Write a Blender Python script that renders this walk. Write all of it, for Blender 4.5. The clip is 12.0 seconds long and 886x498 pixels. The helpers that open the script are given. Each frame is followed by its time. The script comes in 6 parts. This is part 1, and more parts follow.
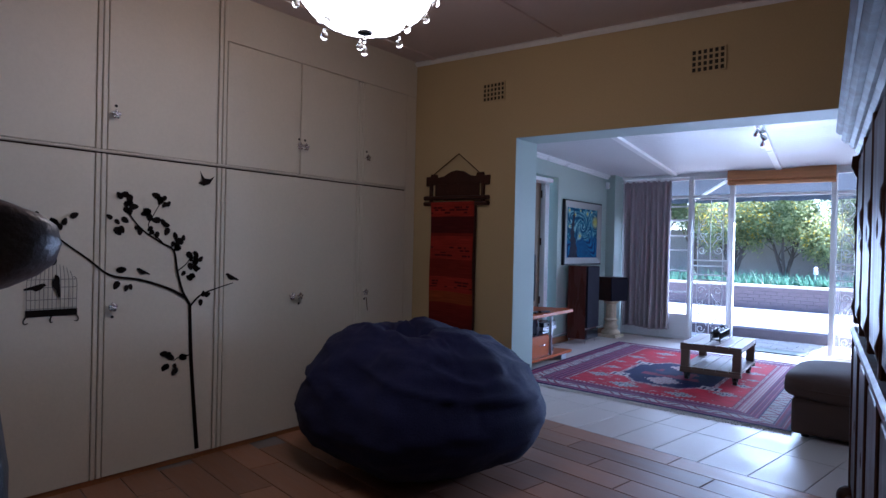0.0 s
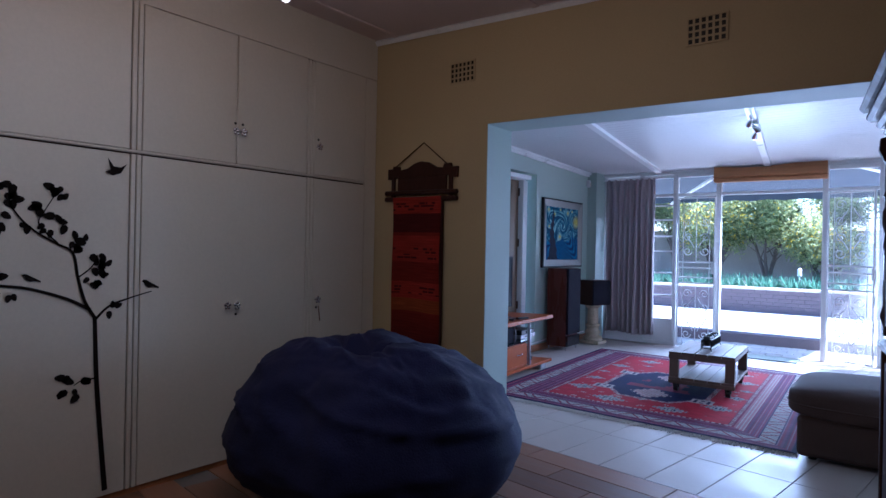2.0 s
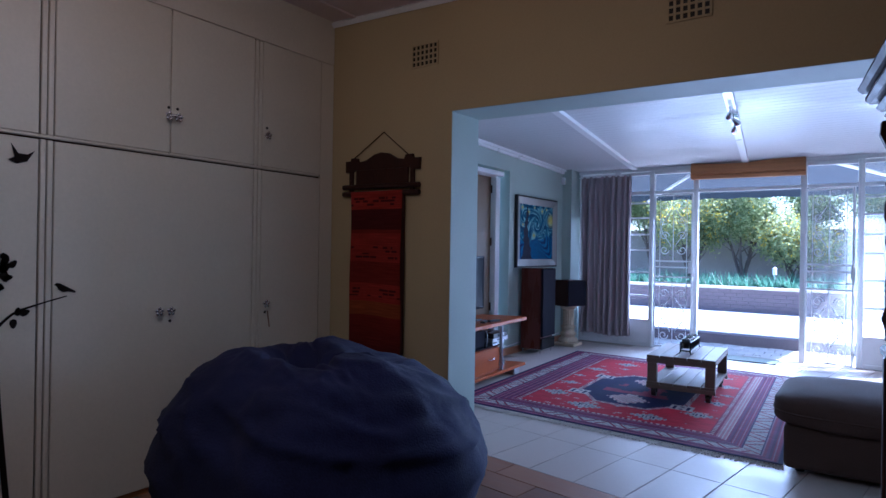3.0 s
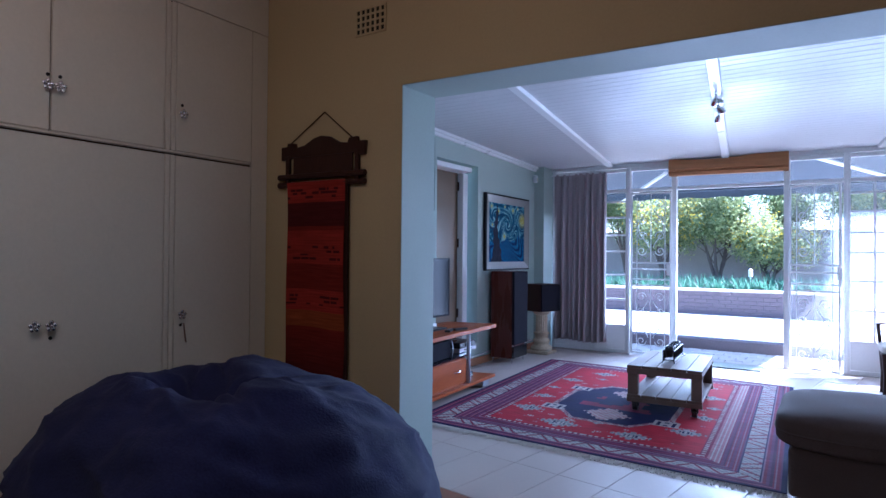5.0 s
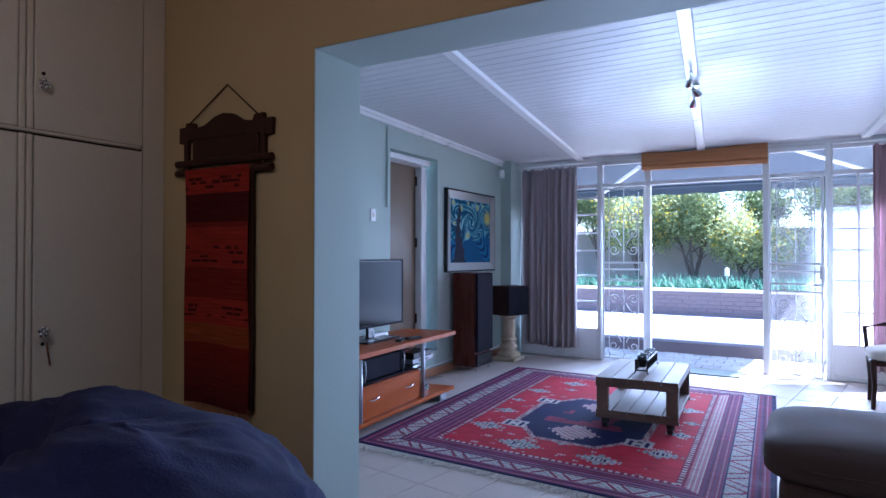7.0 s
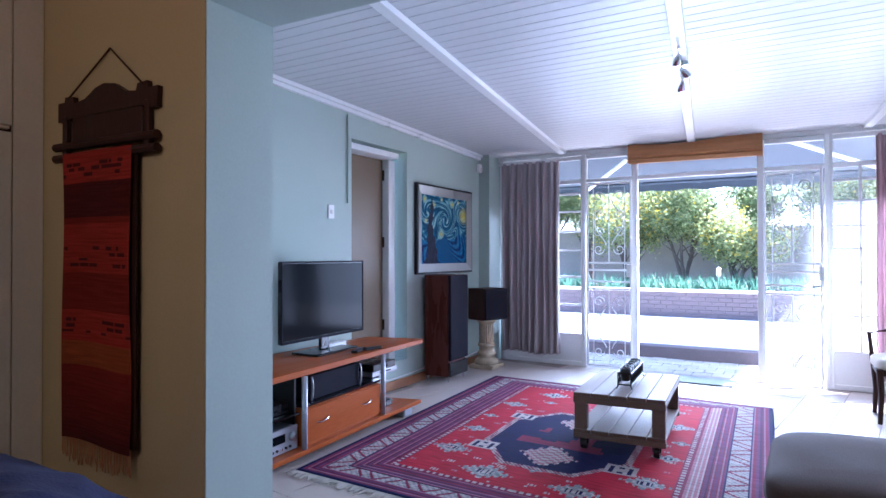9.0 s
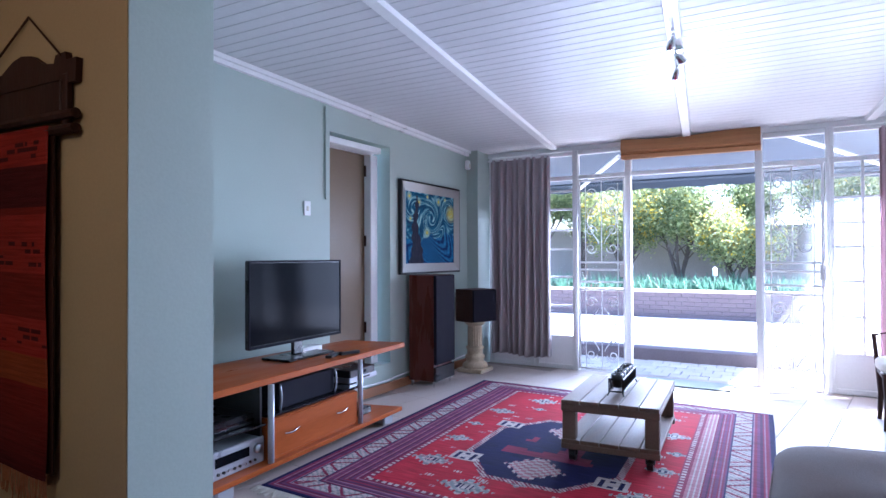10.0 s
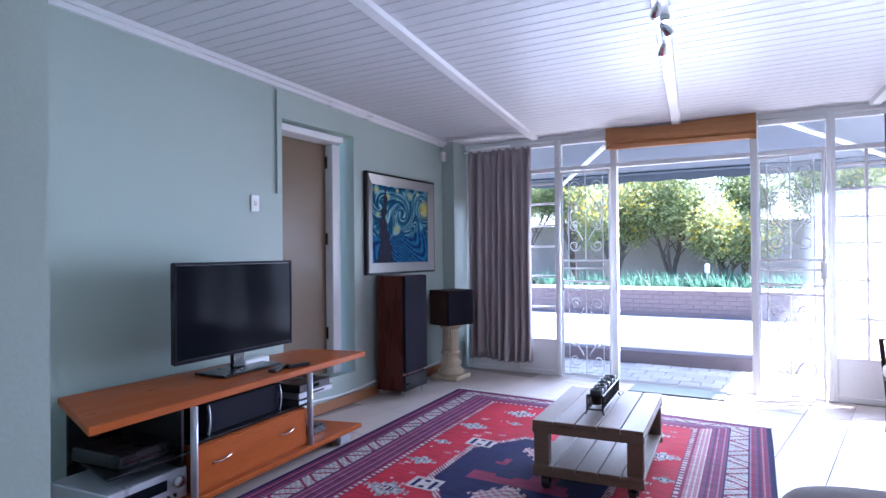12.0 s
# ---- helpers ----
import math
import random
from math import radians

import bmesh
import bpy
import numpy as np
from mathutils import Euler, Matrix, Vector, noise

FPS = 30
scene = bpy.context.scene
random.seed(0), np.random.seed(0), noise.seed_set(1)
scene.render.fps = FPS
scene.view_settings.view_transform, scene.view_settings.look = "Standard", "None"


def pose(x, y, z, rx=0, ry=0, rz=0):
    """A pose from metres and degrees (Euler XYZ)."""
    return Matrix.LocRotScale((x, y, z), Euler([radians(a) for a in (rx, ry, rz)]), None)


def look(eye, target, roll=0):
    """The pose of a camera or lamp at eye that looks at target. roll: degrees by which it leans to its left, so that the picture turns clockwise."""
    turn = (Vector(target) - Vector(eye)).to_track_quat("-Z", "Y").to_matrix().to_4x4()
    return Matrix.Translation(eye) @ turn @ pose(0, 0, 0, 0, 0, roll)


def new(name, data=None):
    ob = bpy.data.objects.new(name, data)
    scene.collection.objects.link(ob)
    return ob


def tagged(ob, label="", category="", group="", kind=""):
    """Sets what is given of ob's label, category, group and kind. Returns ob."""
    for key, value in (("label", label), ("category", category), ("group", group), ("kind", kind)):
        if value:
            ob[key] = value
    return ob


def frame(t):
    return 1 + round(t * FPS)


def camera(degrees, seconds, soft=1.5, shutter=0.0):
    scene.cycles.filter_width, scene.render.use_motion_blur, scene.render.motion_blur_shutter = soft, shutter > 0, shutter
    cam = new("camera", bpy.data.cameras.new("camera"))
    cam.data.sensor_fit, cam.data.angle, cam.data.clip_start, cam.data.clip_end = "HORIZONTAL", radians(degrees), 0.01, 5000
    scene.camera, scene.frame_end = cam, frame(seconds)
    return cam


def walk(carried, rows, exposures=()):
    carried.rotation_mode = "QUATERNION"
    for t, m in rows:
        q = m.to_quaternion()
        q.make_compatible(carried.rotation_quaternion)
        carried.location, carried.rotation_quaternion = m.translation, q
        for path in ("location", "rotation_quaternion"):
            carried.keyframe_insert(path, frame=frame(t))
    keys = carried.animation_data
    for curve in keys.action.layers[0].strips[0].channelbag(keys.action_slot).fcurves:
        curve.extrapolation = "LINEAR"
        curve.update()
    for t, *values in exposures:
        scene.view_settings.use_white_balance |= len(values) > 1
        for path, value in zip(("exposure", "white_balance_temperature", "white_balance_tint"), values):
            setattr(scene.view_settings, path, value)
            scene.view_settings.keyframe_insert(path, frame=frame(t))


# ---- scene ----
cam = camera(72.0, 12.0)
PATH = [
    (0, (0.4, -0.072, 1.314), (-0.866, 1.476, 1.303), 1.3),
    (0.5, (0.365, 0.048, 1.314), (-0.898, 1.599, 1.306), 1.2),
    (1, (0.277, 0.164, 1.304), (-0.972, 1.726, 1.3), 1.2),
    (1.5, (0.201, 0.297, 1.305), (-1.033, 1.871, 1.303), 1.1),
    (2, (0.144, 0.433, 1.304), (-1.073, 2.021, 1.303), 1.1),
    (2.5, (0.091, 0.59, 1.291), (-1.107, 2.192, 1.293), 1.0),
    (3, (0.021, 0.76, 1.293), (-1.136, 2.39, 1.295), 0.9),
    (5, (-0.199, 1.286, 1.264), (-1.287, 2.964, 1.283), 0.5),
    (5.5, (-0.24, 1.416, 1.26), (-1.308, 3.107, 1.28), 0.4),
    (6, (-0.258, 1.578, 1.265), (-1.313, 3.277, 1.284), 0.3),
    (6.5, (-0.267, 1.722, 1.256), (-1.311, 3.427, 1.279), 0.1),
    (7, (-0.296, 1.867, 1.263), (-1.326, 3.581, 1.285), 0.1),
    (9, (-0.365, 2.416, 1.271), (-1.374, 4.143, 1.292), -0.1),
    (9.5, (-0.373, 2.548, 1.272), (-1.376, 4.278, 1.29), -0.1),
    (10, (-0.403, 2.697, 1.255), (-1.402, 4.43, 1.279), -0.2),
    (10.5, (-0.419, 2.845, 1.273), (-1.413, 4.58, 1.29), -0.3),
    (11, (-0.432, 2.969, 1.258), (-1.422, 4.707, 1.279), -0.4),
    (11.5, (-0.446, 3.108, 1.263), (-1.431, 4.848, 1.281), -0.4),
    (12, (-0.452, 3.208, 1.275), (-1.433, 4.951, 1.287), -0.5),
]
EXPOSURES = [(0.0, 2.4, 4850, 20), (3.0, 2.15, 4600, 20), (5.0, 2.45, 4750, 20), (7.0, 2.45, 4850, 20), (9.0, 2.95, 5150, 22), (12.0, 2.8, 5400, 23)]
walk(cam, [(t, look(eye, target, roll)) for t, eye, target, roll in PATH], EXPOSURES)

# ---- light ----
world = bpy.data.worlds.new("sky_world")
world.use_nodes = True
scene.world = world
wn = world.node_tree
sky = wn.nodes.new("ShaderNodeTexSky")
sky.sky_type = "NISHITA"
sky.sun_disc = False
SUN_EL, SUN_AZ = 50.0, 60.0          # degrees up; degrees from +y towards +x
sky.sun_elevation, sky.sun_rotation = radians(SUN_EL), radians(SUN_AZ)
wn.links.new(sky.outputs[0], wn.nodes["Background"].inputs[0])
wn.nodes["Background"].inputs[1].default_value = 0.15
sun = new("sun", bpy.data.lights.new("sun", "SUN"))
sun.data.energy, sun.data.angle, sun.data.color = 5.0, radians(0.5), (1.0, 0.95, 0.88)
sun.matrix_world = look((20 * math.sin(radians(SUN_AZ)), 20 * math.cos(radians(SUN_AZ)), 20 * math.tan(radians(SUN_EL))), (0, 0, 0))
# the sky's light in the window wall and the doorway
for wx, ww, wp in ((-1.31, 1.15, 10.0), (-2.75, 1.5, 7.5), (0.75, 2.0, 24.0)):
    wl = new("window_daylight", bpy.data.lights.new("window_daylight", "AREA"))
    wl.data.shape, wl.data.size, wl.data.size_y, wl.data.energy, wl.data.color = "RECTANGLE", ww, 1.5, wp, (0.77, 0.88, 1.0)
    wl.data.spread = radians(100)
    wl.matrix_world = look((wx, 9.46, 1.0), (wx, 5.0, 0.35))
bulb = new("bowl_bulb", bpy.data.lights.new("bowl_bulb", "POINT"))
bulb.data.energy, bulb.data.color, bulb.data.shadow_soft_size = 1.6, (1.0, 0.58, 0.28), 0.12
bulb.location = (-1.52, 1.717, 2.515)


# ---- materials ----
def material(name, color, rough=0.5, metal=0.0, vary=0.12, scale=6.0, fine=60.0, bump=0.1, random=0.0, spec=0.5, stretch=(1, 1, 1), sheen=0.0, coat=0.0):
    m = bpy.data.materials.new(name)
    m.use_nodes = True
    t, b = m.node_tree, m.node_tree.nodes["Principled BSDF"]
    b.inputs["Metallic"].default_value = metal
    b.inputs["Specular IOR Level"].default_value = spec
    b.inputs["Sheen Weight"].default_value = sheen
    b.inputs["Coat Weight"].default_value = coat
    co = t.nodes.new("ShaderNodeTexCoord")
    mp = t.nodes.new("ShaderNodeMapping")
    mp.inputs["Scale"].default_value = stretch
    t.links.new(co.outputs["Object"], mp.inputs[0])
    n1, n2 = t.nodes.new("ShaderNodeTexNoise"), t.nodes.new("ShaderNodeTexNoise")
    for n, sc in ((n1, scale), (n2, fine)):
        n.inputs["Scale"].default_value = sc
        n.inputs["Detail"].default_value = 6
        t.links.new(mp.outputs[0], n.inputs["Vector"])
    add = t.nodes.new("ShaderNodeMath")
    add.operation = "ADD"
    t.links.new(n1.outputs[0], add.inputs[0])
    t.links.new(n2.outputs[0], add.inputs[1])
    val = add.outputs[0]
    if random:
        oi = t.nodes.new("ShaderNodeObjectInfo")
        mul = t.nodes.new("ShaderNodeMath")
        mul.operation = "MULTIPLY_ADD"
        t.links.new(oi.outputs["Random"], mul.inputs[0])
        mul.inputs[1].default_value = random
        t.links.new(val, mul.inputs[2])
        val = mul.outputs[0]
    rp = t.nodes.new("ShaderNodeMapRange")
    rp.inputs[1].default_value, rp.inputs[2].default_value = 0.6, 1.4 + random
    rp.inputs[3].default_value, rp.inputs[4].default_value = 1 - vary, 1 + vary
    t.links.new(val, rp.inputs[0])
    vm = t.nodes.new("ShaderNodeVectorMath")
    vm.operation = "SCALE"
    vm.inputs[0].default_value = color
    t.links.new(rp.outputs[0], vm.inputs["Scale"])
    t.links.new(vm.outputs[0], b.inputs["Base Color"])
    rr = t.nodes.new("ShaderNodeMapRange")
    rr.inputs[1].default_value, rr.inputs[2].default_value = 0.3, 0.7
    rr.inputs[3].default_value, rr.inputs[4].default_value = max(rough - 0.08, 0.02), min(rough + 0.08, 1)
    t.links.new(n1.outputs[0], rr.inputs[0])
    t.links.new(rr.outputs[0], b.inputs["Roughness"])
    if bump:
        bp = t.nodes.new("ShaderNodeBump")
        bp.inputs["Strength"].default_value = bump
        bp.inputs["Distance"].default_value = 0.004
        t.links.new(n2.outputs[0], bp.inputs["Height"])
        t.links.new(bp.outputs[0], b.inputs["Normal"])
    return m


def painted(name, rough=0.8, sheen=0.0):
    """A material that takes its dye or paint from the mesh's colour layer."""
    m = material(name, (0.5, 0.5, 0.5), rough, vary=0.2, scale=5, fine=250, bump=0.5, sheen=sheen, spec=0.1)
    t, b = m.node_tree, m.node_tree.nodes["Principled BSDF"]
    vc = t.nodes.new("ShaderNodeVertexColor")
    vc.layer_name = "dye"
    vm = [n for n in t.nodes if n.bl_idname == "ShaderNodeVectorMath"][0]
    t.links.new(vc.outputs[0], vm.inputs[0])
    return m


def glowing(name, color, strength):
    m = bpy.data.materials.new(name)
    m.use_nodes = True
    b = m.node_tree.nodes["Principled BSDF"]
    b.inputs["Base Color"].default_value = (*color, 1)
    b.inputs["Emission Color"].default_value = (*color, 1)
    b.inputs["Emission Strength"].default_value = strength
    return m


def clear(name, color=(1, 1, 1), rough=0.0):
    m = bpy.data.materials.new(name)
    m.use_nodes = True
    b = m.node_tree.nodes["Principled BSDF"]
    b.inputs["Base Color"].default_value = (*color, 1)
    b.inputs["Transmission Weight"].default_value = 1
    b.inputs["Roughness"].default_value = rough
    b.inputs["IOR"].default_value = 1.45
    return m


WALL_OCHRE = material("ochre_wall_paint", (0.46, 0.36, 0.19), 0.75, vary=0.06, scale=1.5, fine=90, bump=0.12)
WALL_GREEN = material("sage_wall_paint", (0.42, 0.5, 0.455), 0.7, vary=0.05, scale=1.3, fine=90, bump=0.12)
CEIL_ROSE = material("dull_ceiling_paint", (0.62, 0.52, 0.49), 0.8, vary=0.05, scale=1.2, bump=0.05)
WHITE = material("white_gloss_paint", (0.8, 0.8, 0.8), 0.35, vary=0.04, scale=3, bump=0.06)
CEIL_WHITE = material("white_ceiling_board", (0.6, 0.6, 0.615), 0.5, vary=0.05, scale=2, fine=30, bump=0.08)
CREAM = material("cream_cupboard_paint", (0.66, 0.61, 0.51), 0.45, vary=0.05, scale=1.8, fine=70, bump=0.08)
BLACK_DECAL = material("black_vinyl", (0.012, 0.009, 0.008), 0.85, vary=0.2, bump=0, spec=0.08)
GREY_DECAL = material("grey_vinyl_wire", (0.16, 0.15, 0.14), 0.5, vary=0.2, bump=0)
TILE = material("pale_ceramic_tile", (0.52, 0.445, 0.40), 0.46, vary=0.06, scale=3, fine=40, bump=0.02, random=0.6, spec=0.35)
TILE_GROUT = material("beige_grout", (0.34, 0.30, 0.27), 0.9, vary=0.2, fine=200)
GROUT_DARK = material("dark_mortar", (0.13, 0.12, 0.12), 0.9, vary=0.2, fine=120)
GROUT = material("grey_grout", (0.22, 0.2, 0.19), 0.9, vary=0.2, fine=200)
PLANK = material("wood_look_plank", (0.27, 0.132, 0.075), 0.46, vary=0.4, scale=3, fine=14, bump=0.06, random=1.6, stretch=(0.4, 4, 1))
ORANGE_WOOD = material("orange_cherry_laminate", (0.37, 0.085, 0.018), 0.35, vary=0.16, scale=2, fine=14, bump=0.02, stretch=(6, 0.7, 6), spec=0.1)
DARK_WOOD = material("dark_carved_wood", (0.04, 0.015, 0.01), 0.5, vary=0.35, scale=4, fine=30, bump=0.15, stretch=(3, 3, 0.6), spec=0.18)
RED_VENEER = material("red_brown_veneer", (0.095, 0.02, 0.013), 0.3, vary=0.2, scale=4, fine=30, bump=0.02, stretch=(4, 4, 0.5), spec=0.25)
PALLET = material("weathered_pallet_wood", (0.155, 0.096, 0.068), 0.65, vary=0.35, scale=3, fine=26, bump=0.25, stretch=(6, 0.8, 3), random=0.3)
BAG = material("navy_corduroy", (0.0135, 0.0145, 0.048), 0.9, vary=0.3, scale=5, fine=120, bump=0.6, sheen=0.03, spec=0.15)
SOFA = material("taupe_microfibre", (0.085, 0.056, 0.047), 0.85, vary=0.18, scale=4, fine=150, bump=0.3, sheen=0.0, spec=0.1)
CURTAIN = material("mauve_grey_curtain", (0.42, 0.36, 0.37), 0.85, vary=0.1, scale=3, fine=160, bump=0.3, sheen=0.2)
PINK_CURTAIN = material("pale_pink_curtain", (0.62, 0.48, 0.5), 0.85, vary=0.1, scale=3, fine=160, bump=0.3)
BLIND = material("orange_brown_blind", (0.45, 0.2, 0.075), 0.7, vary=0.25, scale=3, fine=40, bump=0.2, stretch=(0.6, 3, 14))
BLACK = material("black_plastic", (0.012, 0.012, 0.014), 0.3, vary=0.15, bump=0.02)
CLOTH_BLACK = material("black_speaker_cloth", (0.012, 0.011, 0.018), 0.9, vary=0.2, fine=300, bump=0.3, spec=0.15)
SCREEN = material("dark_screen", (0.006, 0.007, 0.01), 0.12, vary=0.1, scale=0.5, bump=0, spec=0.16)
sb = SCREEN.node_tree.nodes["Principled BSDF"]
sb.inputs["IOR"].default_value = 1.14
SCREEN.node_tree.links.remove(sb.inputs["Roughness"].links[0])
sb.inputs["Roughness"].default_value = 0.1
GLASS_BLACK = material("black_glass_shelf", (0.008, 0.008, 0.01), 0.06, vary=0.1, bump=0)
SILVER = material("brushed_silver", (0.55, 0.56, 0.6), 0.3, metal=0.9, vary=0.08, bump=0.03)
SILVER_PAINT = material("silver_plastic", (0.45, 0.46, 0.5), 0.35, metal=0.3, vary=0.06, bump=0.02)
CHROME = material("chrome", (0.75, 0.75, 0.77), 0.1, metal=1.0, vary=0.05, bump=0)
FRAME_SILVER = material("silver_leaf_frame", (0.33, 0.31, 0.29), 0.38, metal=0.6, vary=0.06, scale=9, fine=70, bump=0.05)
STONE_CREAM = material("cream_plaster", (0.52, 0.42, 0.29), 0.75, vary=0.25, scale=10, fine=60, bump=0.3)
IRON = material("black_iron", (0.015, 0.014, 0.014), 0.5, metal=0.4, vary=0.2, bump=0.1)
DOOR_TAN = material("tan_door_paint", (0.17, 0.11, 0.06), 0.5, vary=0.08, scale=2, bump=0.05)
SKIRT = material("terracotta_skirting", (0.36, 0.15, 0.06), 0.5, vary=0.2, scale=3, bump=0.05)
LEATHER = material("charcoal_leather", (0.085, 0.07, 0.065), 0.38, vary=0.2, scale=8, fine=140, bump=0.35)
BLACK_LEATHER = material("black_leather", (0.01, 0.01, 0.011), 0.4, vary=0.2, scale=8, fine=140, bump=0.35)
FRINGE = material("cream_cotton_fringe", (0.55, 0.5, 0.44), 0.9, vary=0.2, bump=0.2)
RUG = painted("woven_rug_wool", 0.95, 0.0)
KILIM = painted("woven_hanging", 0.95, 0.0)
CANVAS = painted("oil_paint_canvas", 0.8)
PAVER = material("concrete_paver", (0.4, 0.39, 0.37), 0.85, vary=0.2, scale=4, fine=60, bump=0.3, random=0.5)
TERRACE = material("pale_concrete", (0.55, 0.52, 0.48), 0.9, vary=0.12, scale=2, fine=50, bump=0.3)
BRICK = material("purple_brown_brick", (0.125, 0.1, 0.11), 0.85, vary=0.25, scale=5, fine=60, bump=0.3)
PLASTER_GREY = material("grey_garden_plaster", (0.3, 0.28, 0.27), 0.9, vary=0.2, scale=2, fine=40, bump=0.3)
SOIL = material("garden_soil", (0.06, 0.045, 0.03), 0.95, vary=0.4, scale=5, fine=50, bump=0.8)
GRASS = material("garden_ground", (0.1, 0.12, 0.05), 0.95, vary=0.4, scale=0.8, fine=20, bump=0.5)
LEAF = material("green_leaf", (0.12, 0.165, 0.07), 0.5, vary=0.5, scale=2.5, fine=12, bump=0)
LEAF_LIGHT = material("light_green_leaf", (0.3, 0.35, 0.16), 0.5, vary=0.45, scale=2.5, fine=12, bump=0)
LEAF_BLUE = material("blue_green_strap_leaf", (0.07, 0.15, 0.1), 0.45, vary=0.4, scale=3, fine=15, bump=0)
FLOWER = material("yellow_flower", (0.75, 0.55, 0.06), 0.6, vary=0.2, bump=0)
BARK = material("grey_bark", (0.1, 0.08, 0.065), 0.9, vary=0.4, scale=6, fine=40, bump=0.8)
AWNING = material("slate_blue_awning", (0.065, 0.085, 0.115), 0.85, vary=0.1, scale=2, fine=120, bump=0.2)
TERRACOTTA = material("terracotta_pot", (0.24, 0.1, 0.06), 0.8, vary=0.2, scale=5, bump=0.2)
MATGREY = material("grey_green_doormat", (0.2, 0.23, 0.2), 0.95, vary=0.2, fine=200, bump=0.6)
CREAM_SEAT = material("cream_upholstery", (0.6, 0.54, 0.46), 0.85, vary=0.1, fine=150, bump=0.3)
CRYSTAL = clear("crystal_drop")
PANE = bpy.data.materials.new("window_glass")
PANE.use_nodes = True
pt = PANE.node_tree
tr, gl, mx, fr = (pt.nodes.new(k) for k in ("ShaderNodeBsdfTransparent", "ShaderNodeBsdfGlossy", "ShaderNodeMixShader", "ShaderNodeFresnel"))
gl.inputs["Roughness"].default_value = 0.02
fr.inputs[0].default_value = 1.3
pt.links.new(fr.outputs[0], mx.inputs[0])
pt.links.new(tr.outputs[0], mx.inputs[1])
pt.links.new(gl.outputs[0], mx.inputs[2])
pt.links.new(mx.outputs[0], pt.nodes["Material Output"].inputs[0])
GLARE_PANE = PANE.copy()          # panes towards the sun; a translucent film puts their glare into the glass
GLARE_PANE.name = "glare_window_glass"
dt = GLARE_PANE.node_tree
film_mix, film_glare = dt.nodes.new("ShaderNodeMixShader"), dt.nodes.new("ShaderNodeBsdfTranslucent")
film_glare.inputs[0].default_value = (0.9, 0.9, 0.9, 1)
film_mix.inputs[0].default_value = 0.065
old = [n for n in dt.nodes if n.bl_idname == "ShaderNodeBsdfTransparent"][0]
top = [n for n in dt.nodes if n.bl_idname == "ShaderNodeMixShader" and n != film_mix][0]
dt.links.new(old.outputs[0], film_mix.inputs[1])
dt.links.new(film_glare.outputs[0], film_mix.inputs[2])
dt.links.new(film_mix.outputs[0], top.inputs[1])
BOWL = glowing("lit_white_fabric_bowl", (1.0, 0.86, 0.66), 2.3)


def let_light_through(m, color):
    """Thin leaves and drapes pass some of the light that falls on their back."""
    t, b = m.node_tree, m.node_tree.nodes["Principled BSDF"]
    tl, mx = t.nodes.new("ShaderNodeBsdfTranslucent"), t.nodes.new("ShaderNodeMixShader")
    tl.inputs[0].default_value = (*color, 1)
    mx.inputs[0].default_value = 0.45
    t.links.new(b.outputs[0], mx.inputs[1])
    t.links.new(tl.outputs[0], mx.inputs[2])
    t.links.new(mx.outputs[0], t.nodes["Material Output"].inputs[0])


let_light_through(LEAF, (0.3, 0.38, 0.17))
let_light_through(LEAF_LIGHT, (0.52, 0.56, 0.27))
let_light_through(LEAF_BLUE, (0.14, 0.32, 0.22))
let_light_through(FLOWER, (0.8, 0.6, 0.08))
let_light_through(PINK_CURTAIN, (0.6, 0.45, 0.48))


# ---- building helpers ----
def link(name, bm, mat, smooth=False):
    me = bpy.data.meshes.new(name)
    bmesh.ops.recalc_face_normals(bm, faces=bm.faces)
    if smooth:
        for f in bm.faces:
            f.smooth = True
    bm.to_mesh(me)
    bm.free()
    me.materials.append(mat)
    return new(name, me)


def thing(name, loc, label, category, group=""):
    ob = new(name)
    ob.empty_display_size = 0.1
    ob.location = loc
    return tagged(ob, label, category, group)


def part(name, bm, mat, parent, label="", smooth=False):
    ob = link(name, bm, mat, smooth)
    ob.parent = parent
    if parent.data is None:
        ob.matrix_parent_inverse = Matrix.Translation(parent.location).inverted()
    return tagged(ob, label)


def structure(name, bm, mat, label, category):
    return tagged(link(name, bm, mat), label, category, kind="structure")


def box(bm, a, b, bevel=0.0, m=None, seg=1):
    """A box between the corners a and b, turned by m."""
    r = bmesh.ops.create_cube(bm, size=1)
    vs = r["verts"]
    c = [(a[i] + b[i]) / 2 for i in range(3)]
    s = [abs(b[i] - a[i]) for i in range(3)]
    for v in vs:
        v.co = Vector((v.co.x * s[0] + c[0], v.co.y * s[1] + c[1], v.co.z * s[2] + c[2]))
    if bevel:
        es = list({e for v in vs for e in v.link_edges})
        r = bmesh.ops.bevel(bm, geom=es, offset=bevel, segments=seg, affect="EDGES", profile=0.5)
        vs = list({v for f in r["faces"] for v in f.verts} | {v for v in vs if v.is_valid})
    if m is not None:
        bmesh.ops.transform(bm, matrix=m, verts=[v for v in vs if v.is_valid])
    return bm


def B(a, b, bevel=0.0, m=None, seg=1):
    return box(bmesh.new(), a, b, bevel, m, seg)


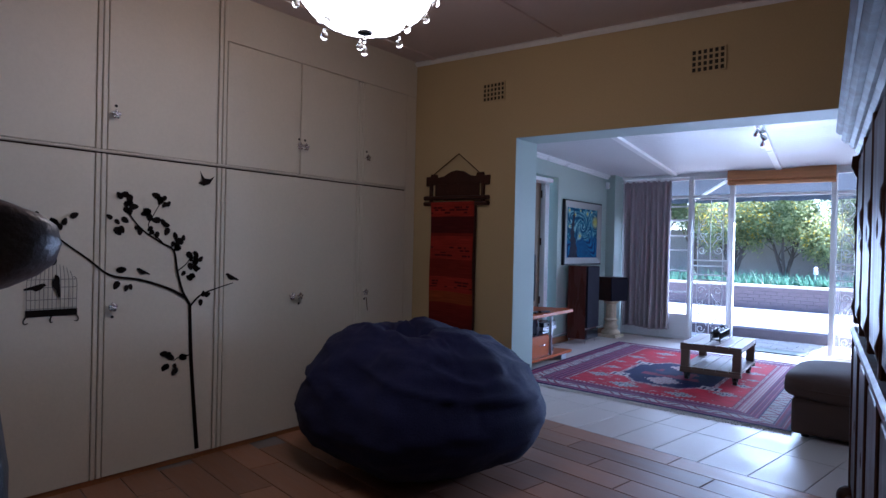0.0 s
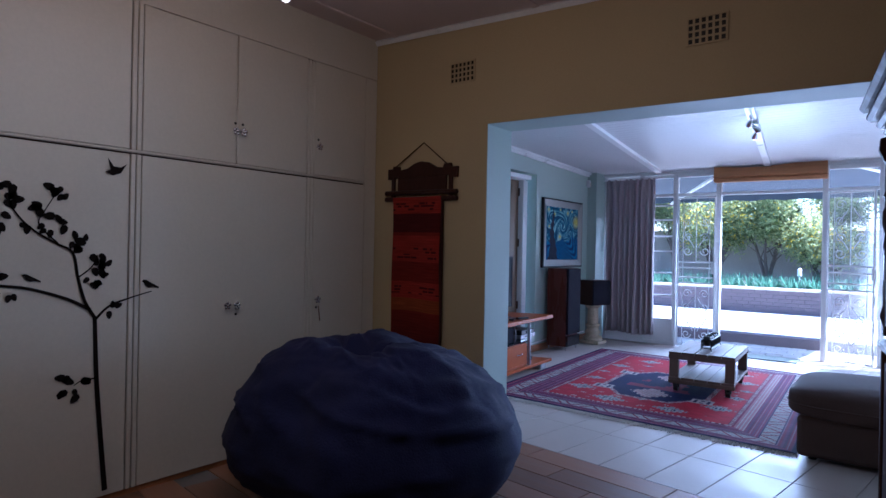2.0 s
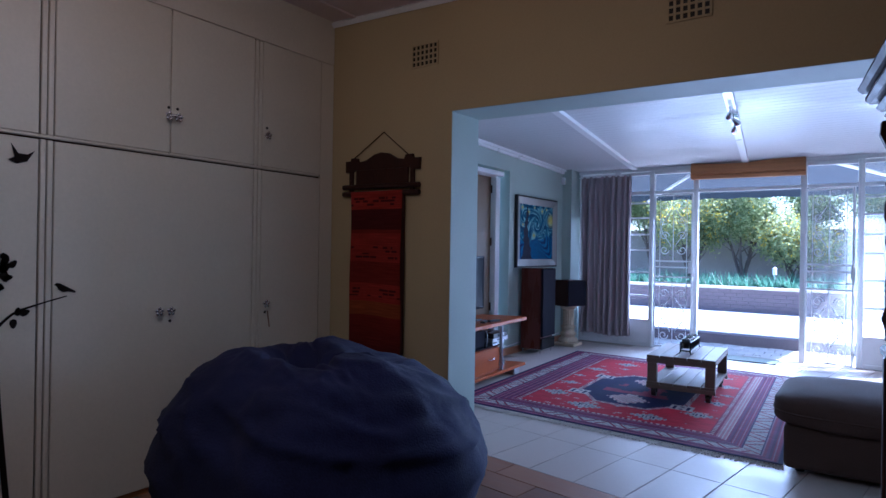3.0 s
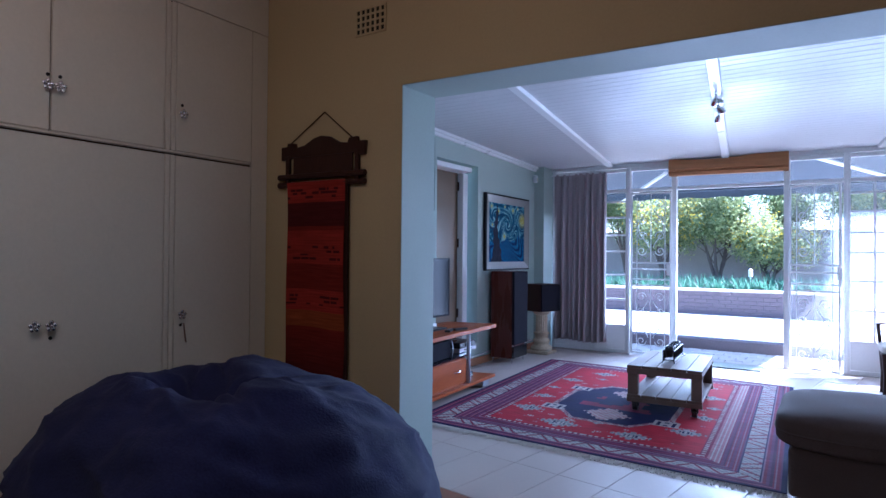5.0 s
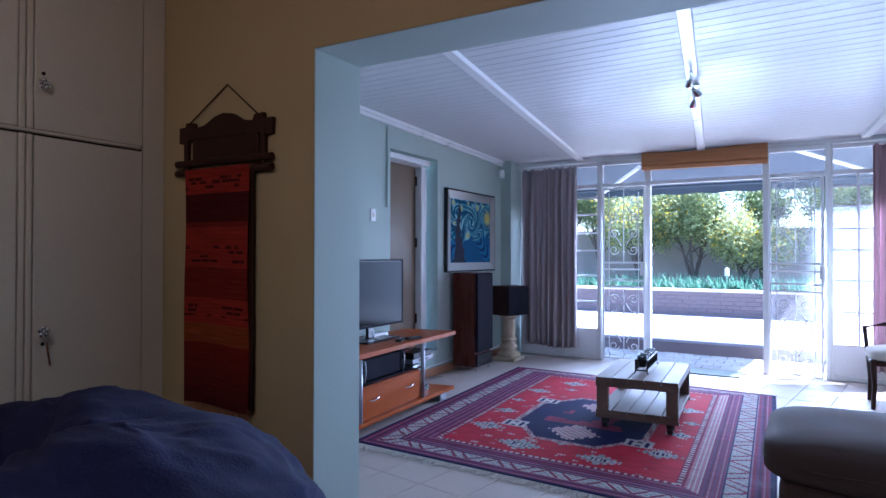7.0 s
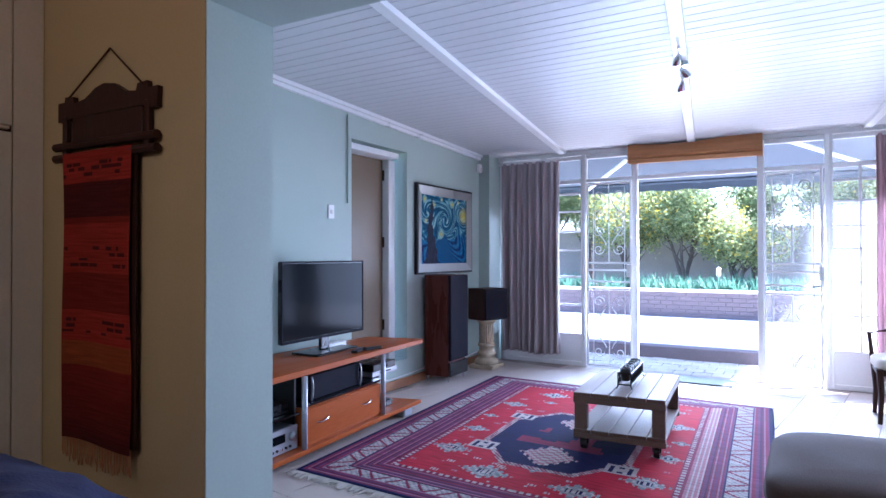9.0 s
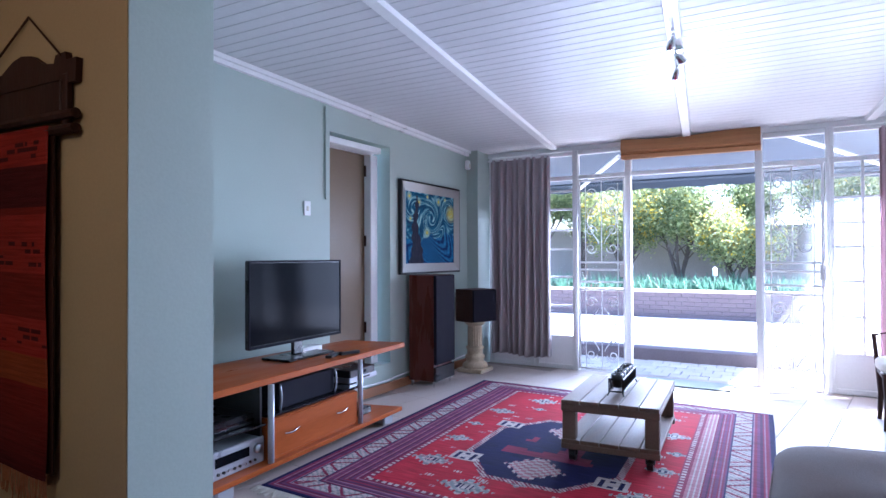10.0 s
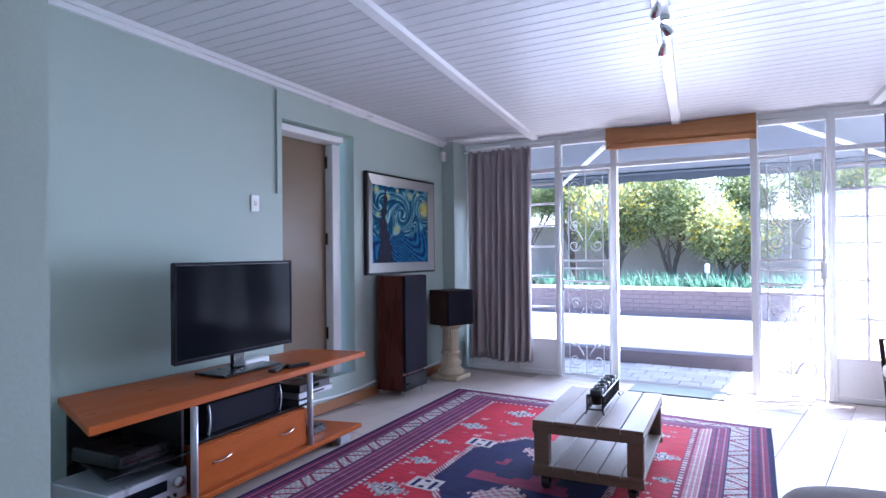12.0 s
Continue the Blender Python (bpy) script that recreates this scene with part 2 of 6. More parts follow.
def tube(bm, pts, r, sides=6):
    """A round bar through the points; r one radius, or one for each point."""
    pts = [Vector(p) for p in pts]
    rings = []
    for i, p in enumerate(pts):
        d = (pts[min(i + 1, len(pts) - 1)] - pts[max(i - 1, 0)]).normalized()
        u = d.cross(Vector((0, 0, 1)) if abs(d.z) < 0.9 else Vector((1, 0, 0))).normalized()
        w = d.cross(u)
        rad = r[i] if isinstance(r, (list, tuple)) else r
        rings.append([bm.verts.new(p + (u * math.cos(2 * math.pi * k / sides) + w * math.sin(2 * math.pi * k / sides)) * rad) for k in range(sides)])
    for a, b in zip(rings, rings[1:]):
        for k in range(sides):
            bm.faces.new((a[k], a[(k + 1) % sides], b[(k + 1) % sides], b[k]))
    bm.faces.new(rings[0])
    bm.faces.new(rings[-1][::-1])
    return bm


def lathe(bm, profile, c, sides=24, flute=0.0):
    """A turned body round the upright axis at c, from rows (radius, height)."""
    rings = []
    for r, z in profile:
        ring = []
        for k in range(sides):
            rr = r * (1 - (flute if k % 2 else 0))
            an = 2 * math.pi * k / sides
            ring.append(bm.verts.new((c[0] + rr * math.cos(an), c[1] + rr * math.sin(an), c[2] + z)))
        rings.append(ring)
    for a, b in zip(rings, rings[1:]):
        for k in range(sides):
            bm.faces.new((a[k], a[(k + 1) % sides], b[(k + 1) % sides], b[k]))
    bm.faces.new(rings[0][::-1])
    bm.faces.new(rings[-1])
    return bm


def prism(bm, outline, fn, depth):
    """A plate with the outline (u, v), placed by fn(u, v, w), w from 0 to depth."""
    a = [bm.verts.new(fn(u, v, 0)) for u, v in outline]
    b = [bm.verts.new(fn(u, v, depth)) for u, v in outline]
    bm.faces.new(a)
    bm.faces.new(b[::-1])
    n = len(a)
    for i in range(n):
        bm.faces.new((a[i], a[(i + 1) % n], b[(i + 1) % n], b[i]))
    return bm


def blob(bm, c, size, power=2.6, rings=14, sides=28, fn=None):
    """A stuffed, squarish cushion body."""
    def sp(v):
        return math.copysign(abs(v) ** (2 / power), v)
    grid = []
    for i in range(1, rings):
        ph = -math.pi / 2 + math.pi * i / rings
        row = []
        for k in range(sides):
            th = 2 * math.pi * k / sides
            p = Vector((sp(math.cos(ph)) * sp(math.cos(th)) * size[0], sp(math.cos(ph)) * sp(math.sin(th)) * size[1], sp(math.sin(ph)) * size[2]))
            if fn:
                p = fn(p)
            row.append(bm.verts.new(p + Vector(c)))
        grid.append(row)
    lo, hi = Vector((0, 0, -size[2])), Vector((0, 0, size[2]))
    if fn:
        lo, hi = fn(lo), fn(hi)
    lo, hi = bm.verts.new(lo + Vector(c)), bm.verts.new(hi + Vector(c))
    for a, b in zip(grid, grid[1:]):
        for k in range(sides):
            bm.faces.new((a[k], a[(k + 1) % sides], b[(k + 1) % sides], b[k]))
    for k in range(sides):
        bm.faces.new((lo, grid[0][(k + 1) % sides], grid[0][k]))
        bm.faces.new((hi, grid[-1][k], grid[-1][(k + 1) % sides]))
    return bm


def dyed(name, nu, nv, place, dye, mat, parent=None, thick=0.0):
    """A sheet of nu x nv cells, placed by place(u, v) and coloured cell by cell by dye(u, v), u and v from 0 to 1."""
    verts, faces = [], []
    for j in range(nv + 1):
        for i in range(nu + 1):
            verts.append(place(i / nu, j / nv))
    for j in range(nv):
        for i in range(nu):
            k = j * (nu + 1) + i
            faces.append((k, k + 1, k + nu + 2, k + nu + 1))
    me = bpy.data.meshes.new(name)
    me.from_pydata(verts, [], faces)
    layer = me.color_attributes.new("dye", "FLOAT_COLOR", "CORNER")
    data = np.ones((nu * nv, 4, 4), dtype=np.float32)
    for j in range(nv):
        for i in range(nu):
            data[j * nu + i, :, :3] = dye((i + 0.5) / nu, (j + 0.5) / nv)
    layer.data.foreach_set("color", data.ravel())
    me.materials.append(mat)
    ob = new(name, me)
    if parent is not None:
        ob.parent = parent
        if parent.data is None:
            ob.matrix_parent_inverse = Matrix.Translation(parent.location).inverted()
    return ob


# ---- the two rooms ----
CUP_X, WALL_X, DIV_Y, DIV_Y2, WIN_Y = -3.05, -3.70, 3.755, 4.05, 9.25
OPEN_L, OPEN_R, OPEN_H = -2.056, 1.0, 2.125
EAST, SOUTH = 2.6, -2.8
SLOPE = -0.035


def front_ceiling(x):
    return 2.80 + SLOPE * (x + 1.6)


def living_ceiling(y):
    return 2.465 + 0.034 * (WIN_Y - y)


def head(bmx, y0, y1, drop, top):
    """The lintel over the opening; its underside falls a little towards the dresser."""
    r = 0.003 if top is None else 0.0
    lo = [(x, y, OPEN_H + drop - 0.016 * (x - OPEN_L)) for x, y in ((OPEN_L + r, y0), (OPEN_R, y0), (OPEN_R, y1), (OPEN_L + r, y1))]
    hi = [(x, y, top if top else z - drop) for x, y, z in lo]
    vs = [bmx.verts.new(q) for q in lo + hi]
    for q in ((3, 2, 1, 0), (4, 5, 6, 7), (0, 1, 5, 4), (1, 2, 6, 5), (2, 3, 7, 6), (3, 0, 4, 7)):
        bmx.faces.new([vs[i] for i in q])


bm = B((OPEN_L - 1.7, DIV_Y, 0), (OPEN_L, DIV_Y + 0.135, 3.1))
head(bm, DIV_Y, DIV_Y + 0.135, 0.0, 3.1)
box(bm, (OPEN_R, DIV_Y, 0), (EAST, DIV_Y + 0.135, 3.1))
structure("wall_divider", bm, WALL_OCHRE, "ochre painted wall with a wide opening to the living room", "wall")
bm = B((WALL_X, DIV_Y + 0.135, 0), (OPEN_L, DIV_Y2, 3.1))
head(bm, DIV_Y + 0.135, DIV_Y2, 0.0, 3.1)
box(bm, (OPEN_R, DIV_Y + 0.135, 0), (EAST, DIV_Y2, 3.1))
# the blue-green paint turns into the opening's reveal
box(bm, (OPEN_L, DIV_Y + 0.003, 0), (OPEN_L + 0.003, DIV_Y2 + 0.002, OPEN_H))
head(bm, DIV_Y + 0.003, DIV_Y2 + 0.002, -0.003, None)
structure("wall_living_south", bm, WALL_GREEN, "pale sage painted wall and opening reveal", "wall")
structure("wall_east", B((EAST, SOUTH - 0.2, 0), (EAST + 0.2, WIN_Y + 0.2, 3.1)), WALL_GREEN, "plain painted side wall of the rooms", "wall")
structure("wall_south", B((-3.9, SOUTH - 0.2, 0), (EAST, SOUTH, 3.1)), WALL_OCHRE, "plain ochre wall closing the front room", "wall")
structure("wall_cupboard_back", B((-3.9, SOUTH, 0), (-3.66, DIV_Y, 3.1)), WALL_OCHRE, "ochre wall behind the built-in cupboards", "wall")

# left living room wall with the raised doorway
D0, D1, DTOP, DSILL = 6.56, 7.42, 2.285, 0.26
bm = B((WALL_X - 0.24, DIV_Y2, 0), (WALL_X, D0, 2.9))
box(bm, (WALL_X - 0.24, D1, 0), (WALL_X, WIN_Y, 2.9))
box(bm, (WALL_X - 0.24, D0, DTOP), (WALL_X, D1, 2.9))
box(bm, (WALL_X - 0.24, D0, 0), (WALL_X, D1, DSILL))
structure("wall_living_west", bm, WALL_GREEN, "pale sage painted wall with a raised doorway", "wall")
structure("wall_pier", B((WALL_X, 8.98, 0), (-3.56, WIN_Y + 0.1, 2.9)), WALL_GREEN, "sage painted pier beside the window wall", "wall")

door = thing("door_1", (WALL_X - 0.2, D0, DSILL), "closed tan painted interior door in a white frame", "door")
part("door_panel", B((WALL_X - 0.21, D0 + 0.02, DSILL), (WALL_X - 0.17, D1 - 0.17, 2.2), 0.004), DOOR_TAN, door)
bm = B((WALL_X - 0.22, D0, 2.2), (WALL_X - 0.005, D1 - 0.13, DTOP - 0.03), 0.006)
box(bm, (WALL_X - 0.22, D1 - 0.165, DSILL), (WALL_X - 0.10, D1 - 0.06, 2.2), 0.006)
part("door_frame", bm, WHITE, door, "white gloss door frame")
for hz in (0.55, 1.35, 2.0):
    part("hinge", tube(bmesh.new(), [(WALL_X - 0.16, D1 - 0.175, hz), (WALL_X - 0.16, D1 - 0.175, hz + 0.1)], 0.01), DARK_WOOD, door)
door["kind"] = "structure"

# skirting and the cable along it
structure("baseboard_1", B((WALL_X, DIV_Y2 + 0.01, 0), (WALL_X + 0.018, 8.98, 0.085), 0.004), SKIRT, "terracotta brown skirting along the sage wall", "baseboard")
bm = tube(bmesh.new(), [(WALL_X + 0.012, y, 0.115 + 0.012 * math.sin(y * 5)) for y in np.linspace(6.4, 8.9, 22)], 0.009)
tagged(link("cable_trunking", bm, WHITE), "white cable running above the skirting", "cable")

# ceilings
bm = bmesh.new()
vs = [bm.verts.new((x, y, front_ceiling(x) + dz)) for dz in (0, 0.12) for x, y in ((-3.7, SOUTH), (EAST, SOUTH), (EAST, DIV_Y), (-3.7, DIV_Y))]
for q in ((0, 1, 2, 3), (7, 6, 5, 4), (0, 4, 5, 1), (1, 5, 6, 2), (2, 6, 7, 3), (3, 7, 4, 0)):
    bm.faces.new([vs[i] for i in q])
for sx in (-2.85, -1.7, -0.5, 0.7):
    z = front_ceiling(sx)
    box(bm, (sx - 0.02, SOUTH, z - 0.012), (sx + 0.02, DIV_Y, z + 0.02), 0.003)
structure("ceiling_front", bm, CEIL_ROSE, "dull rose-white ceiling boards with cover strips", "ceiling")
bm = bmesh.new()
n = 10
for i in range(n):
    xa, xb = -3.05 + i * 5.65 / n, -3.05 + (i + 1) * 5.65 / n
    tube(bm, [(xa, DIV_Y - 0.012, front_ceiling(xa) - 0.018), (xb, DIV_Y - 0.012, front_ceiling(xb) - 0.018)], 0.024, 4)
structure("cornice_front", bm, WHITE, "narrow white cornice of the front room", "cornice")

bm = bmesh.new()
y = DIV_Y2
while y < WIN_Y + 0.1:
    za, zb = living_ceiling(y), living_ceiling(y + 0.1)
    a = [(-3.7, y + 0.004, za), (EAST, y + 0.004, za), (EAST, y + 0.096, zb), (-3.7, y + 0.096, zb)]
    lo = [bm.verts.new(p) for p in a]
    up = [bm.verts.new((p[0], p[1] + (0.006 if i > 1 else -0.006), p[2] + 0.012)) for i, p in enumerate(a)]
    bm.faces.new(lo)
    for i in range(4):
        bm.faces.new((lo[i], lo[(i + 1) % 4], up[(i + 1) % 4], up[i]))
    y += 0.1
box(bm, (-3.94, DIV_Y2, 2.665), (EAST, WIN_Y + 0.3, 3.1))
structure("ceiling_living", bm, CEIL_WHITE, "white tongue-and-groove boarded ceiling", "ceiling")


def batten(name, x0, x1):
    b = bmesh.new()
    o = []
    for yy in (DIV_Y2, WIN_Y - 0.05):
        t = (yy - 5.5) / 3.75
        x, z = x0 + (x1 - x0) * t, living_ceiling(yy)
        o += [[b.verts.new(p) for p in ((x - 0.045, yy, z + 0.01), (x - 0.035, yy, z - 0.03), (x + 0.035, yy, z - 0.03), (x + 0.045, yy, z + 0.01))]]
    for i in range(4):
        b.faces.new((o[0][i], o[0][(i + 1) % 4], o[1][(i + 1) % 4], o[1][i]))
    b.faces.new(o[0])
    b.faces.new(o[1][::-1])
    structure(name, b, WHITE, "white painted ceiling batten", "beam")


batten("beam_1", -2.32, -2.73)
batten("beam_2", -0.89, -1.335)
batten("beam_3", 0.6, 0.18)
bm = bmesh.new()
for o, w, h in ((0.0, 0.055, 0.03), (0.0, 0.03, 0.06)):
    vs = []
    for yy in (DIV_Y2, 8.98):
        z = living_ceiling(yy)
        vs.append([bm.verts.new((WALL_X + dx, yy, z + dz)) for dx, dz in ((0, 0), (w, 0), (w, -h), (0, -h))])
    for i in range(4):
        bm.faces.new((vs[0][i], vs[0][(i + 1) % 4], vs[1][(i + 1) % 4], vs[1][i]))
    bm.faces.new(vs[0])
    bm.faces.new(vs[1][::-1])
structure("cornice_living", bm, WHITE, "stepped white cornice along the sage wall", "cornice")

# floors: bed of grout, with tiles and planks as pieces further down
floor_tiled = structure("floor_living", B((-3.94, 4.0, -0.2), (EAST, WIN_Y + 0.12, -0.006)), TILE_GROUT, "pale ceramic tiles with grey grout", "floor")
floor_wood = structure("floor_front", B((-3.66, SOUTH, -0.2), (EAST, 4.0, -0.006)), GROUT, "wood-look planks in brown and grey tones", "floor")

# ---- built-in cupboards ----
SPLIT = 1.775


def flower_knob(parent, y, z, x=CUP_X):
    k = bmesh.new()
    for i in range(5):
        an = 2 * math.pi * i / 5 + 0.3
        blob(k, (x + 0.032, y + 0.016 * math.cos(an), z + 0.016 * math.sin(an)), (0.006, 0.011, 0.011), 2, 4, 8)
    blob(k, (x + 0.036, y, z), (0.008, 0.008, 0.008), 2, 4, 8)
    tube(k, [(x, y, z), (x + 0.03, y, z)], 0.006)
    part("knob", k, CHROME, parent, "flower-shaped clear chrome knob", True)


def keyhole(parent, y, z, x=CUP_X):
    k = bmesh.new()
    tube(k, [(x - 0.001, y, z), (x + 0.003, y, z)], 0.008, 10)
    part("keyhole", k, IRON, parent, "dark keyhole plate")


carc = thing("built_in_cupboard", (-3.4, 1.0, 0.0), "cream painted built-in cupboards along the whole wall", "cupboard")
carc["kind"] = "structure"
bm = B((-3.64, SOUTH + 0.02, 0.03), (CUP_X - 0.02, DIV_Y - 0.003, 2.84))
# the shade of the door gaps is put into the carcass colour
part("carcass", bm, DARK_WOOD, carc, "carcass coloured dark for the shade in the door gaps")
part("plinth", B((-3.6, SOUTH + 0.02, 0.0), (CUP_X - 0.012, DIV_Y - 0.003, 0.03)), SKIRT, carc, "low brown plinth")
# lipping strips and the shelf line between lower and upper doors
bm = B((CUP_X - 0.02, SOUTH + 0.02, SPLIT - 0.004), (CUP_X + 0.004, DIV_Y - 0.13, SPLIT + 0.009), 0.003)
part("rail", bm, CREAM, carc)
part("top_panel", B((CUP_X - 0.02, 1.975, 2.554), (CUP_X - 0.001, DIV_Y - 0.003, 2.9)), CREAM, carc)
part("end_panel", B((CUP_X - 0.02, 3.64, 0.032), (CUP_X - 0.003, DIV_Y - 0.003, 2.55)), CREAM, carc)
for ya in (1.275, 1.97, 0.55, -0.08, -0.72, 3.125):
    for z0, z1 in ((0.032, SPLIT - 0.012), (SPLIT + 0.01, 2.545 if ya > 1.99 else 2.845)):
        part("stile", B((CUP_X - 0.02, ya - 0.026, z0), (CUP_X + 0.003, ya - 0.003, z1), 0.003), CREAM, carc)
        part("stile", B((CUP_X - 0.02, ya + 0.003, z0), (CUP_X + 0.003, ya + 0.026, z1), 0.003), CREAM, carc)


def cup_door(y0, y1, z0, z1, knob_y=None, knob_z=None, key_dz=0.0):
    d = part("cupboard_door", B((CUP_X - 0.02, y0 + 0.0025, z0), (CUP_X, y1 - 0.0025, z1), 0.003), CREAM, carc)
    if knob_y is not None:
        flower_knob(d, knob_y, knob_z)
        if key_dz:
            keyhole(d, knob_y + 0.01, knob_z + key_dz)
    return d


LOW0, LOW1, UP0 = 0.032, SPLIT - 0.014, SPLIT + 0.012
for y0, y1, ky in ((-0.69, -0.11, -0.15), (-0.05, 0.52, -0.02), (0.58, 1.247, 0.62), (1.304, 1.94, 1.335), (2.0, 3.097, 2.565), (3.155, 3.638, 3.185)):
    cup_door(y0, y1, LOW0, LOW1, ky, 0.945, -0.055)
for y0, y1, ky, top in ((-0.69, -0.11, -0.15, 2.845), (-0.05, 0.52, -0.02, 2.845), (0.58, 1.247, 0.62, 2.845), (1.304, 1.94, 1.335, 2.845), (2.0, 2.562, 2.54, 2.55), (2.565, 3.097, 2.59, 2.55), (3.155, 3.638, 3.18, 2.55)):
    cup_door(y0, y1, UP0, top, ky, 1.975, 0.05)
flower_knob(carc, 2.50, 0.947)
k = bmesh.new()
tube(k, [(CUP_X + 0.002, 3.2, 0.9), (CUP_X + 0.02, 3.2, 0.9), (CUP_X + 0.02, 3.205, 0.86), (CUP_X + 0.02, 3.215, 0.80)], 0.004, 5)
tagged(link("door_key", k, CHROME), "small key hanging in the cupboard lock", "key")

# ---- wall sticker: tree, birds and cage ----
sticker = thing("tree_sticker", (CUP_X, 1.84, 0.06), "black vinyl tree decal with birds and cage on cupboard doors", "sticker")
SX = CUP_X + 0.0045


def on_door(u, v, w):
    return (SX + w * 0.3, u, v)


def strip(bmx, pts, w0, w1):
    pts = [Vector((p[0], p[1])) for p in pts]
    fine = []
    for i in range(len(pts) - 1):
        p0, p1, p2, p3 = pts[max(i - 1, 0)], pts[i], pts[i + 1], pts[min(i + 2, len(pts) - 1)]
        for k in range(6):
            t = k / 6
            fine.append(0.5 * ((2 * p1) + (p2 - p0) * t + (2 * p0 - 5 * p1 + 4 * p2 - p3) * t * t + (3 * p1 - p0 - 3 * p2 + p3) * t ** 3))
    fine.append(pts[-1])
    prev = None
    for i, p in enumerate(fine):
        d = (fine[min(i + 1, len(fine) - 1)] - fine[max(i - 1, 0)]).normalized()
        w = w0 + (w1 - w0) * i / (len(fine) - 1)
        q = Vector((-d.y, d.x)) * w / 2
        cur = [bmx.verts.new(on_door(p.x + s * q.x, p.y + s * q.y, 0.001)) for s in (1, -1)]
        if prev:
            bmx.faces.new((prev[0], prev[1], cur[1], cur[0]))
        prev = cur


def leafy(bmx, y, z, an, ln):
    out = []
    for k in range(8):
        t = 2 * math.pi * k / 8
        u, v = 0.5 * ln * (1 + math.cos(t)), 0.31 * ln * math.sin(t) * (1.1 - 0.35 * math.cos(t))
        out.append((y + u * math.cos(an) - v * math.sin(an), z + u * math.sin(an) + v * math.cos(an)))
    bmx.faces.new([bmx.verts.new(on_door(u, v, 0.001)) for u, v in out])


bm = bmesh.new()
strip(bm, [(1.842, 0.06), (1.82, 0.3), (1.795, 0.6), (1.785, 0.8), (1.78, 0.93)], 0.026, 0.02)
strip(bm, [(1.78, 0.93), (1.733, 1.013), (1.70, 1.13), (1.675, 1.25), (1.6, 1.295), (1.5, 1.36), (1.43, 1.44), (1.405, 1.516)], 0.018, 0.005)
strip(bm, [(1.76, 0.97), (1.65, 1.03), (1.49, 1.085), (1.33, 1.115), (1.22, 1.20), (1.108, 1.284), (1.0, 1.37)], 0.018, 0.007)
strip(bm, [(1.785, 0.925), (1.85, 0.985), (1.95, 1.02), (2.063, 1.05)], 0.014, 0.005)
strip(bm, [(1.61, 1.295), (1.53, 1.38), (1.555, 1.45), (1.60, 1.53)], 0.008, 0.004)
strip(bm, [(1.70, 1.13), (1.76, 1.18), (1.79, 1.24)], 0.008, 0.004)
strip(bm, [(1.79, 0.63), (1.73, 0.63), (1.69, 0.61)], 0.008, 0.004)
part("trunk", bm, BLACK_DECAL, sticker)
rnd = random.Random(3)
bm = bmesh.new()
for cy, cz, n, sp in ((1.41, 1.525, 8, 0.05), (1.60, 1.53, 6, 0.04), (1.36, 1.40, 5, 0.035), (1.573, 1.39, 5, 0.04), (1.52, 1.46, 3, 0.03), (1.79, 1.12, 6, 0.05), (1.70, 1.31, 8, 0.045), (1.80, 1.20, 9, 0.055), (1.68, 0.615, 9, 0.06), (1.09, 1.385, 8, 0.05), (0.95, 1.37, 7, 0.05), (1.47, 1.37, 2, 0.03), (1.35, 1.15, 2, 0.02), (1.40, 1.06, 3, 0.04), (1.86, 0.955, 3, 0.03), (1.63, 1.4, 3, 0.03)):
    for i in range(n):
        leafy(bm, cy + rnd.uniform(-sp, sp) * 0.85, cz + rnd.uniform(-sp, sp) * 0.85, rnd.uniform(0, 6.28), rnd.uniform(0.036, 0.056))
part("leaves", bm, BLACK_DECAL, sticker)


def bird(y, z, s, flip=1, tilt=0.0):
    b = bmesh.new()
    out = [(-0.5, 0.22), (-0.38, 0.32), (-0.22, 0.3), (0.1, 0.12), (0.6, -0.16), (0.58, -0.26), (0.2, -0.16), (-0.05, -0.2), (-0.28, -0.05), (-0.36, 0.12)]
    pts = []
    for u, v in out:
        u *= flip
        pts.append((y + s * (u * math.cos(tilt) - v * math.sin(tilt)), z + s * (u * math.sin(tilt) + v * math.cos(tilt))))
    b.faces.new([b.verts.new(on_door(u, v, 0.002)) for u, v in pts])
    part("bird", b, BLACK_DECAL, sticker)


bird(1.50, 1.13, 0.07)
bird(2.05, 1.085, 0.085)
bird(1.075, 1.07, 0.1, 1, -1.0)
bird(0.985, 1.06, 0.085, -1, -0.2)
b = bmesh.new()
b.faces.new([b.verts.new(on_door(1.862 + u, 1.675 + v, 0.002)) for u, v in ((-0.035, 0.055), (-0.005, 0.012), (0.03, 0.01), (0.06, 0.03), (0.03, -0.02), (-0.01, -0.035), (-0.045, -0.02), (-0.02, -0.005))])
part("bird", b, BLACK_DECAL, sticker)
bm = bmesh.new()
for i in range(13):
    u = 0.945 + i * 0.0185
    e = math.sqrt(max(0, 1 - ((u - 1.056) / 0.115) ** 2))
    strip(bm, [(u, 0.95), (u, 1.09), (1.056 + (u - 1.056) * 0.85, 1.09 + 0.09 * e)], 0.003, 0.003)
for v in (0.955, 1.0, 1.06, 1.1):
    strip(bm, [(0.944, v), (1.168, v)], 0.003, 0.003)
part("cage_wire", bm, GREY_DECAL, sticker, "thin grey cage bars")
bm = bmesh.new()
bm.faces.new([bm.verts.new(on_door(u, v, 0.001)) for u, v in ((0.94, 0.915), (1.172, 0.915), (1.172, 0.95), (0.94, 0.95))])
for u, s in ((0.945, -1), (1.056, -0.6), (1.165, 1)):
    strip(bm, [(u, 0.92), (u + 0.012 * s, 0.9), (u + 0.008 * s, 0.885), (u - 0.008 * s, 0.887)], 0.008, 0.004)
part("cage_base", bm, BLACK_DECAL, sticker)
